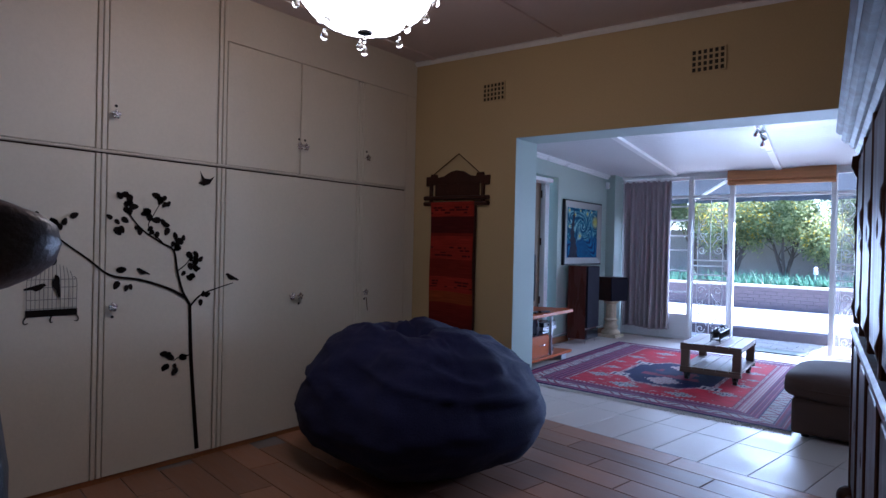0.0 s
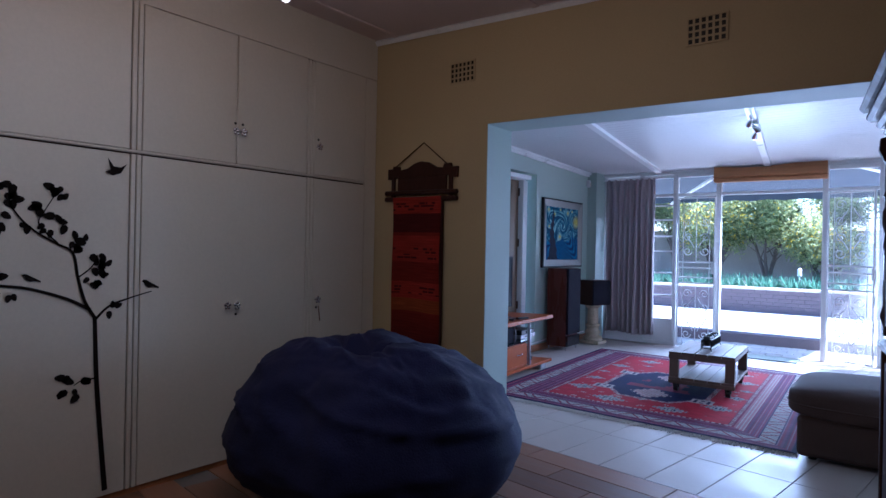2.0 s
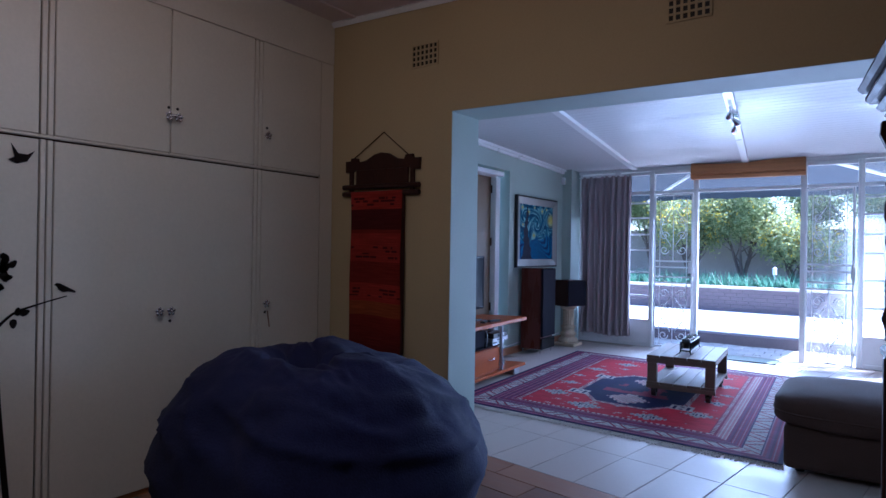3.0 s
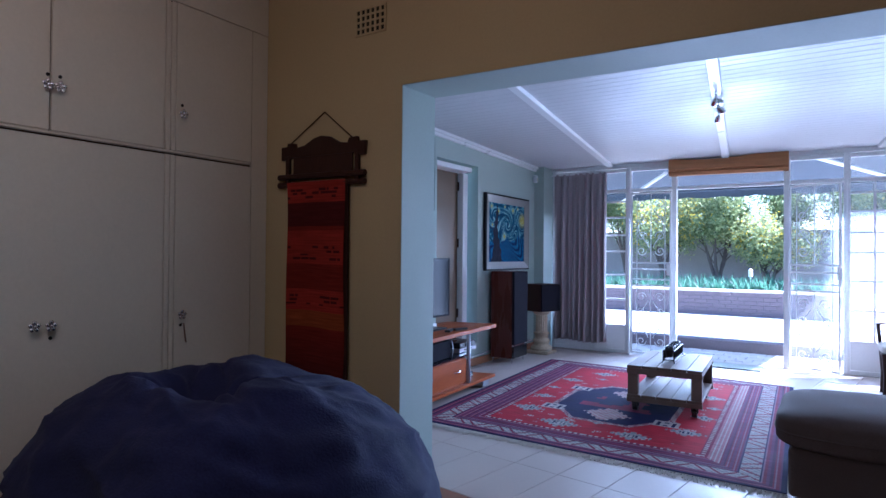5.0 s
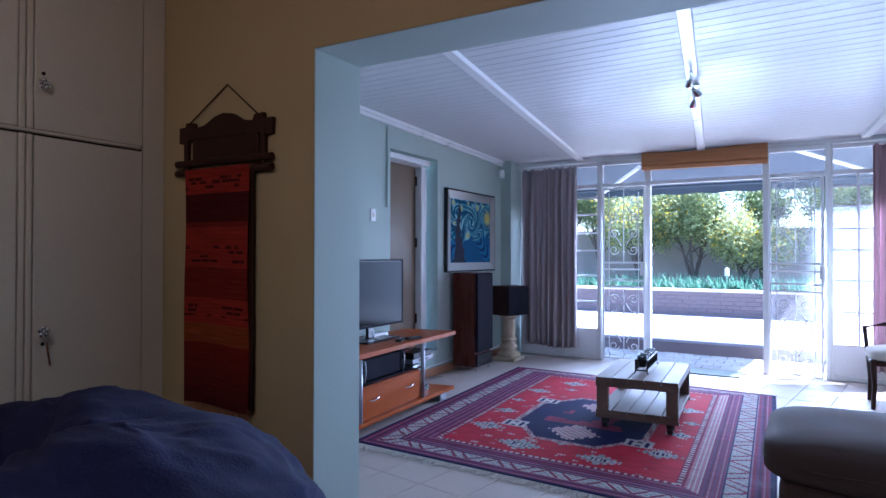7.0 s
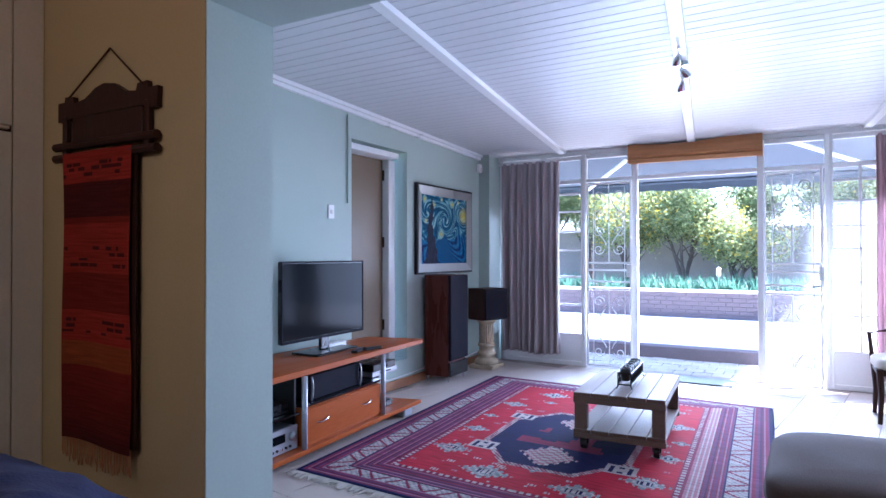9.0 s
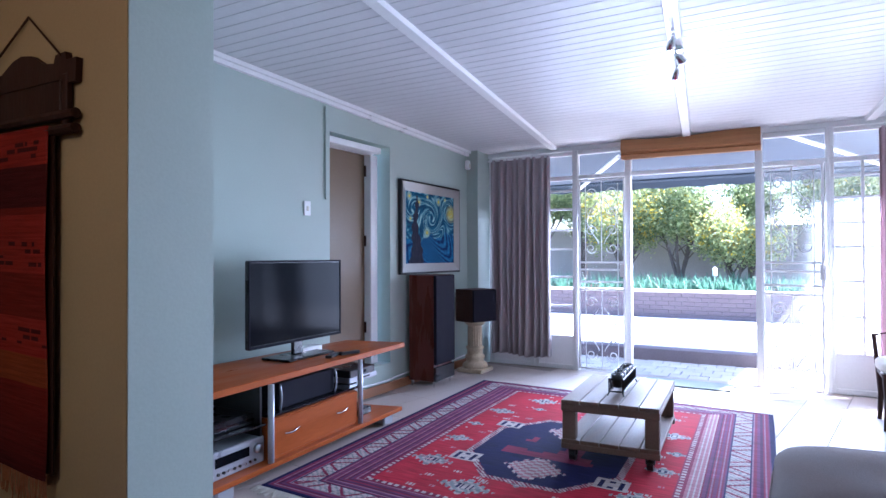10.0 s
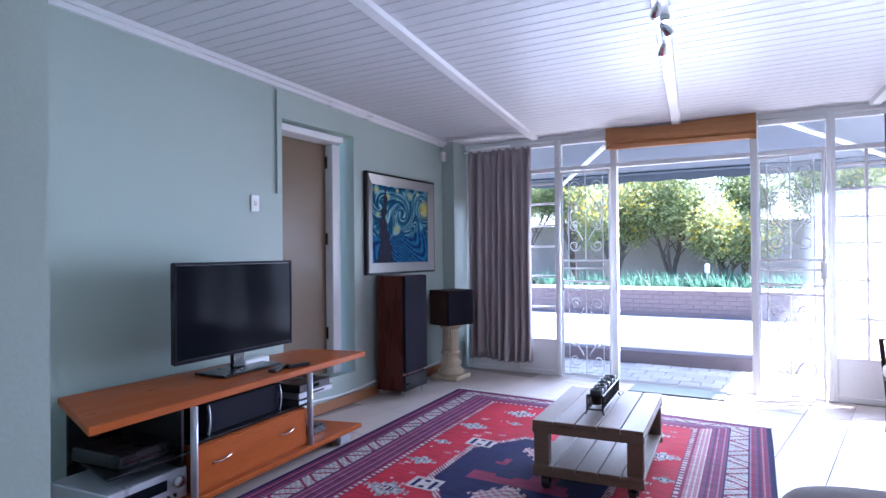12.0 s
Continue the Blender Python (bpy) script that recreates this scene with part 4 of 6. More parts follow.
def kilim(u, v):
    red, brick, maroon, rust = (0.32, 0.03, 0.018), (0.2, 0.02, 0.012), (0.085, 0.012, 0.012), (0.27, 0.055, 0.015)
    if v > 0.89:
        c = red
    elif v > 0.75:
        c = maroon if v > 0.77 else brick
    elif v > 0.58:
        c = red
    elif v > 0.34:
        c = brick if v > 0.45 else red
    elif v > 0.26:
        c = rust
    else:
        q = max(0, v / 0.26)
        c = tuple(a * q + m * (1 - q) for a, m in zip(brick, maroon))
    for du, dv, dw in DASH:
        if abs(v - dv) < 0.006 and abs(u - du) < dw * 0.6:
            c = maroon
    n = 0.85 + 0.3 * noise.noise(Vector((u * 3, v * 160, 0)))
    return tuple(x * n for x in c)


dyed("woven_cloth", 60, 240, lambda u, v: (-2.835 + 0.435 * u + 0.004 * math.sin(v * 9), hy - 0.018 - 0.004 * math.sin(v * 7 + u * 3), 0.575 + 1.09 * v + 0.008 * (1 - v) * math.sin(u * 5)), kilim, KILIM, hang)
part("cloth_backing", B((-2.83, hy - 0.006, 0.585), (-2.385, hy - 0.001, 1.66)), DARK_WOOD, hang, "dark lining of the cloth")
b = bmesh.new()
for i in range(46):
    x = -2.83 + 0.43 * i / 45
    tube(b, [(x, hy - 0.016, 0.585), (x + rk.uniform(-0.008, 0.008), hy - 0.016, 0.53), (x + rk.uniform(-0.015, 0.015), hy - 0.014, 0.475 + rk.uniform(0, 0.03))], 0.0022, 3)
o = part("fringe", b, SKIRT, hang, "brown knotted fringe")
o["kind"] = "stuff"

# bowl lamp with crystal drops
LX, LY, LDZ = -1.52, 1.717, -0.045
lz = front_ceiling(LX)
lampo = thing("ceiling_lamp", (LX, LY, lz), "lit white fabric bowl lamp with hanging crystal drops", "lamp")
part("bowl", lathe(bmesh.new(), [(0.015, 2.262), (0.08, 2.266), (0.16, 2.29), (0.23, 2.335), (0.275, 2.39), (0.298, 2.45), (0.298, 2.452), (0.27, 2.40), (0.15, 2.31), (0.015, 2.29)], (LX, LY, LDZ), 40), BOWL, lampo, smooth=True)
b = lathe(bmesh.new(), [(0.292, 2.44), (0.304, 2.445), (0.304, 2.462), (0.292, 2.465)], (LX, LY, LDZ), 40)
part("rim", b, CHROME, lampo)
for k in range(8):
    an = 2 * math.pi * k / 8 + 0.2
    b = tube(bmesh.new(), [(LX + r * math.cos(an), LY + r * math.sin(an), z - 0.003 + LDZ) for r, z in ((0.02, 2.262), (0.08, 2.265), (0.16, 2.289), (0.231, 2.334), (0.277, 2.39), (0.3, 2.45))], 0.002, 4)
    part("rib", b, IRON, lampo, "thin dark seam wire")
b = lathe(bmesh.new(), [(0.008, 2.25), (0.03, 2.252), (0.034, 2.258), (0.026, 2.264)], (LX, LY, LDZ), 12)
part("finial", b, IRON, lampo)
for k in range(3):
    an = 2 * math.pi * k / 3
    part("stay", tube(bmesh.new(), [(LX + 0.296 * math.cos(an), LY + 0.296 * math.sin(an), 2.455 + LDZ), (LX, LY, lz - 0.06)], 0.003, 4), CHROME, lampo)
part("ceiling_rose", lathe(bmesh.new(), [(0.02, -0.06), (0.06, -0.045), (0.065, 0.004)], (LX, LY, lz), 20), CHROME, lampo)
spots = [(0, 0, 2.25, 3)] + [(0.30 * math.cos(2 * math.pi * k / 10), 0.30 * math.sin(2 * math.pi * k / 10), 2.44, 2) for k in range(10)] + [(0.19 * math.cos(2 * math.pi * k / 6 + 0.4), 0.19 * math.sin(2 * math.pi * k / 6 + 0.4), 2.30, 1) for k in range(6)]
for dx, dy, z, n in spots:
    b = bmesh.new()
    zz = z + LDZ
    for i in range(n):
        zz -= 0.016
        blob(b, (LX + dx, LY + dy, zz), (0.007, 0.007, 0.008), 2, 5, 8)
    blob(b, (LX + dx, LY + dy, zz - 0.026), (0.016, 0.016, 0.019), 2, 8, 12)
    part("crystal_drop", b, CRYSTAL, lampo, "clear faceted crystal drop", True)

# carved dresser, its front turned a little from the wall
M = pose(0.005, DIV_Y - 0.03, 0, 0, 0, 7.4)     # local x into the dresser, -y along its front
dres = thing("carved_dresser", tuple(M.translation), "tall dark carved wooden dresser with a moulded cornice", "dresser")
LN = 2.25


def dpart(name, a, bb, bev=0.006, mat=DARK_WOOD, label=""):
    return part(name, B(a, bb, bev, M), mat, dres, label)


dpart("base_body", (0.06, -LN, 0.09), (0.5, 0.0, 0.9))
dpart("ledge", (0.035, -LN - 0.02, 0.9), (0.5, 0.02, 0.945), 0.012)
dpart("base_plinth", (0.03, -LN - 0.01, 0.0), (0.5, 0.01, 0.09), 0.012)
dpart("upper_body", (0.07, -LN + 0.03, 0.945), (0.5, -0.0, 1.86))
for i, (o, z0, z1) in enumerate(((0.035, 1.83, 1.865), (0.01, 1.865, 1.90), (-0.025, 1.90, 1.945), (-0.05, 1.945, 1.985))):
    dpart("cornice_moulding", (o, -LN - 0.02 + o * 0.3, z0), (0.5, 0.02 - o * 0.3, z1), 0.016)
BAYS = [0.0, -0.56, -1.11, -1.66, -LN + 0.04]
for yy in BAYS:
    y0 = yy - 0.045
    dpart("stile", (0.045, y0, 0.96), (0.085, y0 + 0.04, 1.83), 0.006)
    dpart("stile", (0.042, y0, 0.1), (0.065, y0 + 0.04, 0.9), 0.006)
    if yy == 0.0:
        b = bmesh.new()
        prof = [(0.0, 1.52), (0.02, 1.53), (0.035, 1.57), (0.022, 1.62), (0.012, 1.67), (0.035, 1.72), (0.055, 1.77), (0.05, 1.82), (0.0, 1.83)]
        prism(b, [(-u, v) for u, v in prof], lambda u, v, w: M @ Vector((u + 0.075, y0 + w, v)), 0.04)
        part("scroll_bracket", b, DARK_WOOD, dres, "carved scroll bracket")
    b = bmesh.new()
    tube(b, [M @ Vector((0.058 - 0.008 * math.sin(t * 0.9), y0 + 0.02 + 0.01 * math.sin(t * 2.3), 1.0 + t * 0.05)) for t in range(12)], [0.012 + 0.007 * math.sin(i * 2.1) for i in range(12)], 7)
    part("carved_baluster", b, DARK_WOOD, dres, "turned and carved baluster", True)
for y1, y0 in [(a - 0.055, b) for a, b in zip(BAYS, BAYS[1:])]:
    dpart("carved_door", (0.05, y0, 1.0), (0.072, y1, 1.8), 0.01)
    dpart("base_door", (0.05, y0, 0.14), (0.065, y1, 0.86), 0.01)
    for zc, s in ((1.4, 0.058), (0.5, 0.058)):
        for k in range(5):
            an = 2 * math.pi * k / 5
            b = blob(bmesh.new(), M @ Vector((s + 0.004, (y0 + y1) / 2 + 0.08 * math.cos(an), zc + 0.16 * math.sin(an))), (0.011, 0.05, 0.066), 2, 6, 10)
            part("carved_petal", b, DARK_WOOD, dres, "raised carved petal", True)
        part("carved_boss", blob(bmesh.new(), M @ Vector((s + 0.002, (y0 + y1) / 2, zc)), (0.013, 0.048, 0.056), 2, 6, 10), DARK_WOOD, dres, "raised carved boss", True)
b = blob(bmesh.new(), M @ Vector((0.045, -0.03, 0.06)), (0.055, 0.055, 0.06), 2.2, 8, 14)
part("bun_foot", b, DARK_WOOD, dres, smooth=True)
b = blob(bmesh.new(), M @ Vector((0.045, -LN + 0.03, 0.06)), (0.055, 0.055, 0.06), 2.2, 8, 14)
part("bun_foot", b, DARK_WOOD, dres, smooth=True)

# high-backed leather chair beside the start of the walk
CHX, CHY = -0.765, 0.045
CH = pose(CHX, CHY, 0, 0, 0, 60)
chair = thing("leather_chair", tuple(CH.translation), "charcoal leather high-backed chair with a padded headrest", "chair")


def cpad(name, c, s, mat, tilt=0.0, pw=3.5, fn=None):
    b = blob(bmesh.new(), (0, 0, 0), s, pw, 14, 28, fn)
    bmesh.ops.transform(b, matrix=CH @ pose(*c, tilt, 0, 0), verts=b.verts)
    part(name, b, mat, chair, smooth=True)


def wedge(q):
    k = 1 - 0.4 * max(0.0, q.x / 0.33) ** 2
    return Vector((q.x, q.y * k, q.z * k + 0.02 * (1 - k)))


cpad("headrest", (0.02, -0.31, 1.30), (0.31, 0.085, 0.08), LEATHER, -6, 3.0, wedge)
cpad("neck_pad", (-0.03, -0.3, 1.17), (0.26, 0.075, 0.075), BLACK_LEATHER, -6, 3.0)
cpad("backrest", (0.0, -0.27, 0.90), (0.27, 0.085, 0.345), BLACK_LEATHER, -6)
cpad("seat", (0, 0.02, 0.50), (0.29, 0.29, 0.08), LEATHER)
for s in (-1, 1):
    cpad("armrest", (0.33 * s, 0.0, 0.70), (0.045, 0.22, 0.035), BLACK_LEATHER)
    b = bmesh.new()
    tube(b, [CH @ Vector((0.33 * s, 0.12, 0.68)), CH @ Vector((0.34 * s, 0.14, 0.5)), CH @ Vector((0.2 * s, 0.05, 0.43))], 0.016, 6)
    part("arm_support", b, BLACK, chair)
part("column", tube(bmesh.new(), [(CHX, CHY, 0.08), (CHX, CHY, 0.45)], 0.028, 10), CHROME, chair)
for k in range(5):
    an = 2 * math.pi * k / 5
    e = Vector((CHX + 0.3 * math.cos(an), CHY + 0.3 * math.sin(an), 0.055))
    part("base_leg", tube(bmesh.new(), [(CHX, CHY, 0.1), e], [0.028, 0.016], 6), BLACK, chair)
    part("castor", blob(bmesh.new(), (e.x, e.y, 0.027), (0.02, 0.026, 0.027), 2, 6, 10), BLACK, chair, smooth=True)

# ---- living room things ----
# rug
RN = [Vector(p) for p in ((-2.94, 5.09, 0.014), (-0.42, 5.0, 0.014), (-0.555, 8.11, 0.014), (-3.12, 8.22, 0.014))]
rug = thing("rug", (-1.75, 6.6, 0), "red and navy patterned woollen rug with cream fringes", "rug")
NAVY, RED, PURPLE, WINE, PALE, GREYB, ROSE = (0.014, 0.014, 0.07), (0.45, 0.022, 0.045), (0.15, 0.045, 0.12), (0.22, 0.026, 0.07), (0.5, 0.43, 0.42), (0.26, 0.28, 0.3), (0.4, 0.18, 0.22)
rr = random.Random(21)
ROSES = []
for cx, cy, s in ((-0.62, -0.72, 0.15), (-0.25, -1.0, 0.16), (0.3, -1.02, 0.15), (0.62, -0.7, 0.14), (-0.66, -0.25, 0.10), (0.68, -0.2, 0.10), (-0.66, 0.55, 0.12), (0.66, 0.55, 0.12), (-0.45, 1.02, 0.14), (0.1, 1.1, 0.14), (0.55, 1.0, 0.12), (-0.7, 0.12, 0.07), (0.72, 0.15, 0.07), (0.0, -0.83, 0.06), (-0.45, -0.5, 0.05), (0.5, -0.48, 0.05), (-0.4, 0.75, 0.06), (0.42, 0.78, 0.06)):
    ROSES.append((cx, cy, s))
BITS = [(rr.uniform(-0.75, 0.75), rr.uniform(-1.2, 1.2), rr.uniform(0.012, 0.03), rr.choice((0, 1))) for _ in range(110)]


def stripes(q, n):
    return (PURPLE, WINE, (0.3, 0.17, 0.25), WINE, (0.075, 0.02, 0.07), PURPLE)[int(q * n) % 6]


def weave(u, v):
    x, y = (u - 0.5) * 2.55, (v - 0.5) * 3.13
    dl, dr, dn, df = u * 2.55, (1 - u) * 2.55, v * 3.13, (1 - v) * 3.13
    side = min(dl, dr) / 0.5
    end = min(dn / 0.40, df / 0.30)
    q = min(side, end)
    along = y if side < end else x
    if q < 0.07:
        c = NAVY
    elif q < 0.27:
        c = stripes((q - 0.07), 45)
    elif q < 0.52:
        t = (q - 0.27) / 0.25
        w = (along / 0.17) % 1.0
        up = int(math.floor(along / 0.17)) % 2
        tri = abs(2 * w - 1)
        c = WINE if abs(t - (tri if up else 1 - tri)) < 0.13 else (PALE if (int(x * 70) + int(y * 70)) % 3 else GREYB)
        if t < 0.06 or t > 0.94:
            c = NAVY
    elif q < 0.90:
        c = stripes((q - 0.52), 60)
        if dr < dl and side < end and q > 0.74:
            c = PALE if int(q * 60) % 3 == 0 else ROSE
    elif q < 1.0:
        c = PALE if int(along * 45) % 2 == 0 and 0.93 < q < 0.98 else WINE
    else:
        c = RED
        mx, my = abs(x), abs(y + 0.16)
        k = mx / 0.50 + my / 0.70
        inner = mx < 0.46 and my < 0.62 and k < 1.32
        rim = mx < 0.50 and my < 0.67 and k < 1.42
        if rim:
            c = PALE if int((x + y) * 70) % 2 == 0 else WINE
        if inner:
            c = NAVY
            f = noise.noise(Vector((int(x * 26) / 5, int(y * 26) / 5, 3)))
            if abs(y + 0.16) < 0.2 and mx < 0.3 and f > 0.05:
                c = WINE
            if abs(x) + abs(y + 0.55) * 0.9 < 0.17 + 0.03 * (int(x * 40) % 2):
                c = PALE if int(x * 36) % 2 == int(y * 36) % 2 else ROSE
            if abs(x) + abs(y - 0.25) * 0.9 < 0.15 + 0.03 * (int(x * 40) % 2):
                c = PALE if int(x * 36) % 2 == int(y * 36) % 2 else ROSE
        hx, hy2 = (mx - 0.46) * 1.3, (my - 0.40) * 1.3
        if abs(hx) < 0.12 and abs(hy2) < 0.10:
            c = PALE if (abs(hx) > 0.09 or abs(hy2) > 0.075 or int(x * 50) % 3 == 0) else NAVY
            if abs(hx) < 0.05 and abs(hy2) < 0.035:
                c = PALE
        if c == RED:
            for cx, cy, s in ROSES:
                a, e = abs(x - cx), abs(y - cy)
                if a < s * 1.3 and e < s:
                    lim = s * (1.0 - 0.25 * (int((x - cx) * 48) % 2))
                    if a * 0.62 + e < lim * 0.72:
                        c = GREYB if (int((x - cx) * 60) + int((y - cy) * 60)) % 3 else PALE
                        if a < s * 0.3 and e < s * 0.2:
                            c = NAVY if int(a * 90) % 2 else PALE
                    break
            for cx, cy, s, h in BITS:
                a, e = abs(x - cx), abs(y - cy)
                if a < s and e < s * 0.6 and int(a * 120) % 2 == 0:
                    c = PALE if h else ROSE
    n = 0.82 + 0.36 * noise.noise(Vector((x * 9, y * 60, 0))) + 0.12 * noise.noise(Vector((x * 1.3, y * 1.3, 5)))
    return tuple(a * n for a in c)


def rug_at(u, v):
    p = RN[0] * (1 - u) * (1 - v) + RN[1] * u * (1 - v) + RN[2] * u * v + RN[3] * (1 - u) * v
    e = min(u, 1 - u, v, 1 - v)
    return (p.x, p.y, p.z + 0.002 * math.sin(u * 11) * math.sin(v * 13) - (0.008 if e < 0.001 else 0))


dyed("woollen_face", 300, 340, rug_at, weave, RUG, rug)
b = bmesh.new()
lo = [b.verts.new((p.x, p.y, 0.001)) for p in RN]
hi = [b.verts.new((p.x, p.y, 0.009)) for p in RN]
b.faces.new(lo[::-1])
b.faces.new(hi)
for i in range(4):
    b.faces.new((lo[i], lo[(i + 1) % 4], hi[(i + 1) % 4], hi[i]))
part("backing", b, FRINGE, rug)
for (p, q, sg) in ((RN[0], RN[1], -1), (RN[3], RN[2], 1)):
    b = bmesh.new()
    for i in range(210):
        t = i / 209
        c = p.lerp(q, t)
        a = rr.uniform(-0.02, 0.02)
        tube(b, [(c.x, c.y, 0.008), (c.x + a * 0.5, c.y + sg * 0.03, 0.007 + rr.uniform(0, 0.004)), (c.x + a, c.y + sg * rr.uniform(0.05, 0.08), 0.004)], 0.0035, 4)
    o = part("fringe", b, FRINGE, rug, "cream knotted cotton fringe")
    o["kind"] = "stuff"

# pallet coffee table on castors
TM = pose(-1.385, 6.72, 0, 0, 0, 4)
TW, TD = 0.285, 0.44
table = thing("coffee_table", (-1.385, 6.72, 0.014), "weathered pallet-wood coffee table on black castors with a shelf", "table")
for zt, name in ((0.385, "top_board"), (0.15, "shelf_board")):
    for i in range(5):
        x0 = -TW + 2 * TW * i / 5
        part(name, B((x0 + 0.002, -TD, zt - 0.022), (x0 + 2 * TW / 5 - 0.003, TD, zt + 0.001 * (i % 2)), 0.003, TM), PALLET, table)
for sy in (-1, 1):
    part("cross_rail", B((-TW, sy * (TD - 0.02) - 0.018, 0.318), (TW, sy * (TD - 0.02) + 0.018, 0.362), 0.004, TM), PALLET, table)
    part("cross_rail", B((-TW, sy * (TD - 0.02) - 0.018, 0.092), (TW, sy * (TD - 0.02) + 0.018, 0.127), 0.004, TM), PALLET, table)
    for sx in (-1, 1):
        part("leg", B((sx * (TW - 0.045) - 0.04, sy * (TD - 0.045) - 0.03, 0.128), (sx * (TW - 0.045) + 0.04, sy * (TD - 0.045) + 0.03, 0.317), 0.004, TM), PALLET, table)
        cx, cy = sx * (TW - 0.06), sy * (TD - 0.06)
        w = part("castor", tube(bmesh.new(), [TM @ Vector((cx - 0.018, cy, 0.052)), TM @ Vector((cx + 0.018, cy, 0.052))], 0.038, 14), BLACK, table, "black rubber castor")
        part("fork", B((cx - 0.026, cy - 0.02, 0.05), (cx + 0.026, cy + 0.02, 0.095), 0.004, TM), IRON, w)
for sx in (-1, 1):
    part("side_rail", B((sx * (TW - 0.012) - 0.012, -TD + 0.04, 0.335), (sx * (TW - 0.012) + 0.012, TD - 0.04, 0.362), 0.003, TM), PALLET, table)

# iron candle rack on the table
RM = TM @ pose(0.005, 0.02, 0.387, 0, 0, 0)
rack = thing("candle_rack", tuple(RM.translation), "black wrought-iron candle rack with dark tea-light cups", "candle holder")
RL, RW, RH = 0.25, 0.042, 0.105
b = bmesh.new()
for z in (0.03, RH):
    tube(b, [RM @ Vector(p) for p in ((-RW, -RL, z), (RW, -RL, z), (RW, RL, z), (-RW, RL, z), (-RW, -RL, z))], 0.005, 5)
part("frame", b, IRON, rack)
for sx in (-1, 1):
    for sy in (-1, 1):
        b = tube(bmesh.new(), [RM @ Vector(p) for p in ((sx * RW, sy * RL, RH), (sx * RW, sy * RL, 0.02), (sx * (RW + 0.008), sy * (RL + 0.008), 0.004))], 0.005, 5)
        part("leg", b, IRON, rack)
    for k in range(8):
        b = bmesh.new()
        y0 = -RL + 0.03 + k * 0.06
        tube(b, [RM @ Vector((sx * RW, y0 + 0.022 * math.cos(t), 0.067 + 0.036 * math.sin(t))) for t in np.linspace(0, 6.28, 10)], 0.0035, 4)
        part("scroll", b, IRON, rack)
for k in range(5):
    c = RM @ Vector((0, -RL + 0.05 + k * 0.097, 0.05))
    part("cup", lathe(bmesh.new(), [(0.028, 0), (0.036, 0.05), (0.038, 0.082), (0.034, 0.082), (0.03, 0.03)], c, 14), BLACK, rack, "dark glass tea-light cup", True)

# TV stand
stand = thing("tv_stand", (-3.2, 5.7, 0), "orange cherry TV stand with silver posts and a drawer", "tv stand")
ZT = 0.575


def front_x(y):
    return -2.93 - 0.075 * (y - 4.68)


def slab(name, pts, z0, z1, mat, label=""):
    b = bmesh.new()
    prism(b, pts, lambda u, v, w: (u, v, z0 + w), z1 - z0)
    bmesh.ops.bevel(b, geom=list(b.edges), offset=0.004, segments=1, affect="EDGES")
    return part(name, b, mat, stand, label)


slab("tabletop", [(-2.93, 4.66), (-3.085, 6.74), (-3.58, 6.62), (-3.6, 4.9)], ZT - 0.038, ZT, ORANGE_WOOD)
slab("bottom_shelf", [(-2.905, 4.68), (-3.03, 6.62), (-3.5, 6.5), (-3.55, 4.9)], 0.07, 0.1, ORANGE_WOOD)
slab("glass_shelf", [(-2.99, 5.22), (-3.06, 6.12), (-3.45, 6.5), (-3.5, 5.2)], 0.335, 0.35, GLASS_BLACK, "glossy black glass shelf")
slab("side_shelf", [(-3.0, 4.78), (-3.0, 5.2), (-3.5, 5.2), (-3.5, 4.9)], 0.30, 0.312, GLASS_BLACK, "glossy black glass shelf")
part("back_panel", B((-3.56, 4.92, 0.1), (-3.545, 5.32, 0.537)), BLACK, stand)
part("partition", B((-3.5, 5.165, 0.1), (-3.02, 5.18, 0.537)), BLACK, stand, "black upright partition")
for y in (5.19, 6.09):
    part("post", tube(bmesh.new(), [(front_x(y) + 0.01, y, 0.1), (front_x(y) + 0.01, y, ZT - 0.038)], 0.018, 14), SILVER_PAINT, stand, "silver round post", True)
b = bmesh.new()
prism(b, [(front_x(5.215) - 0.012, 5.215), (front_x(6.06) - 0.012, 6.06), (front_x(6.06) - 0.42, 6.07), (front_x(5.215) - 0.42, 5.215)], lambda u, v, w: (u, v, 0.1 + w), 0.232)
part("drawer_body", b, ORANGE_WOOD, stand)
b = bmesh.new()
prism(b, [(front_x(5.217) + 0.004, 5.217), (front_x(6.058) + 0.004, 6.058), (front_x(6.058) - 0.011, 6.058), (front_x(5.217) - 0.011, 5.217)], lambda u, v, w: (u, v, 0.118 + w), 0.21)
bmesh.ops.bevel(b, geom=list(b.edges), offset=0.003, segments=1, affect="EDGES")
dr = part("drawer_front", b, ORANGE_WOOD, stand)
for yc in (5.38, 5.88):
    b = tube(bmesh.new(), [(front_x(yc + o) + 0.004 + 0.022 * (1 - (o / 0.065) ** 2), yc + o, 0.235 + 0.006 * math.sin(o * 40)) for o in np.linspace(-0.065, 0.065, 9)], 0.0045, 6)
    part("handle", b, CHROME, dr, "bowed chrome handle", True)
for y, x in ((4.86, -3.0), (6.45, -3.1), (4.95, -3.45), (6.4, -3.42)):
    part("foot", B((x - 0.06, y - 0.06, 0.001), (x + 0.06, y + 0.06, 0.07), 0.01), SILVER_PAINT, stand, "pale plastic foot")

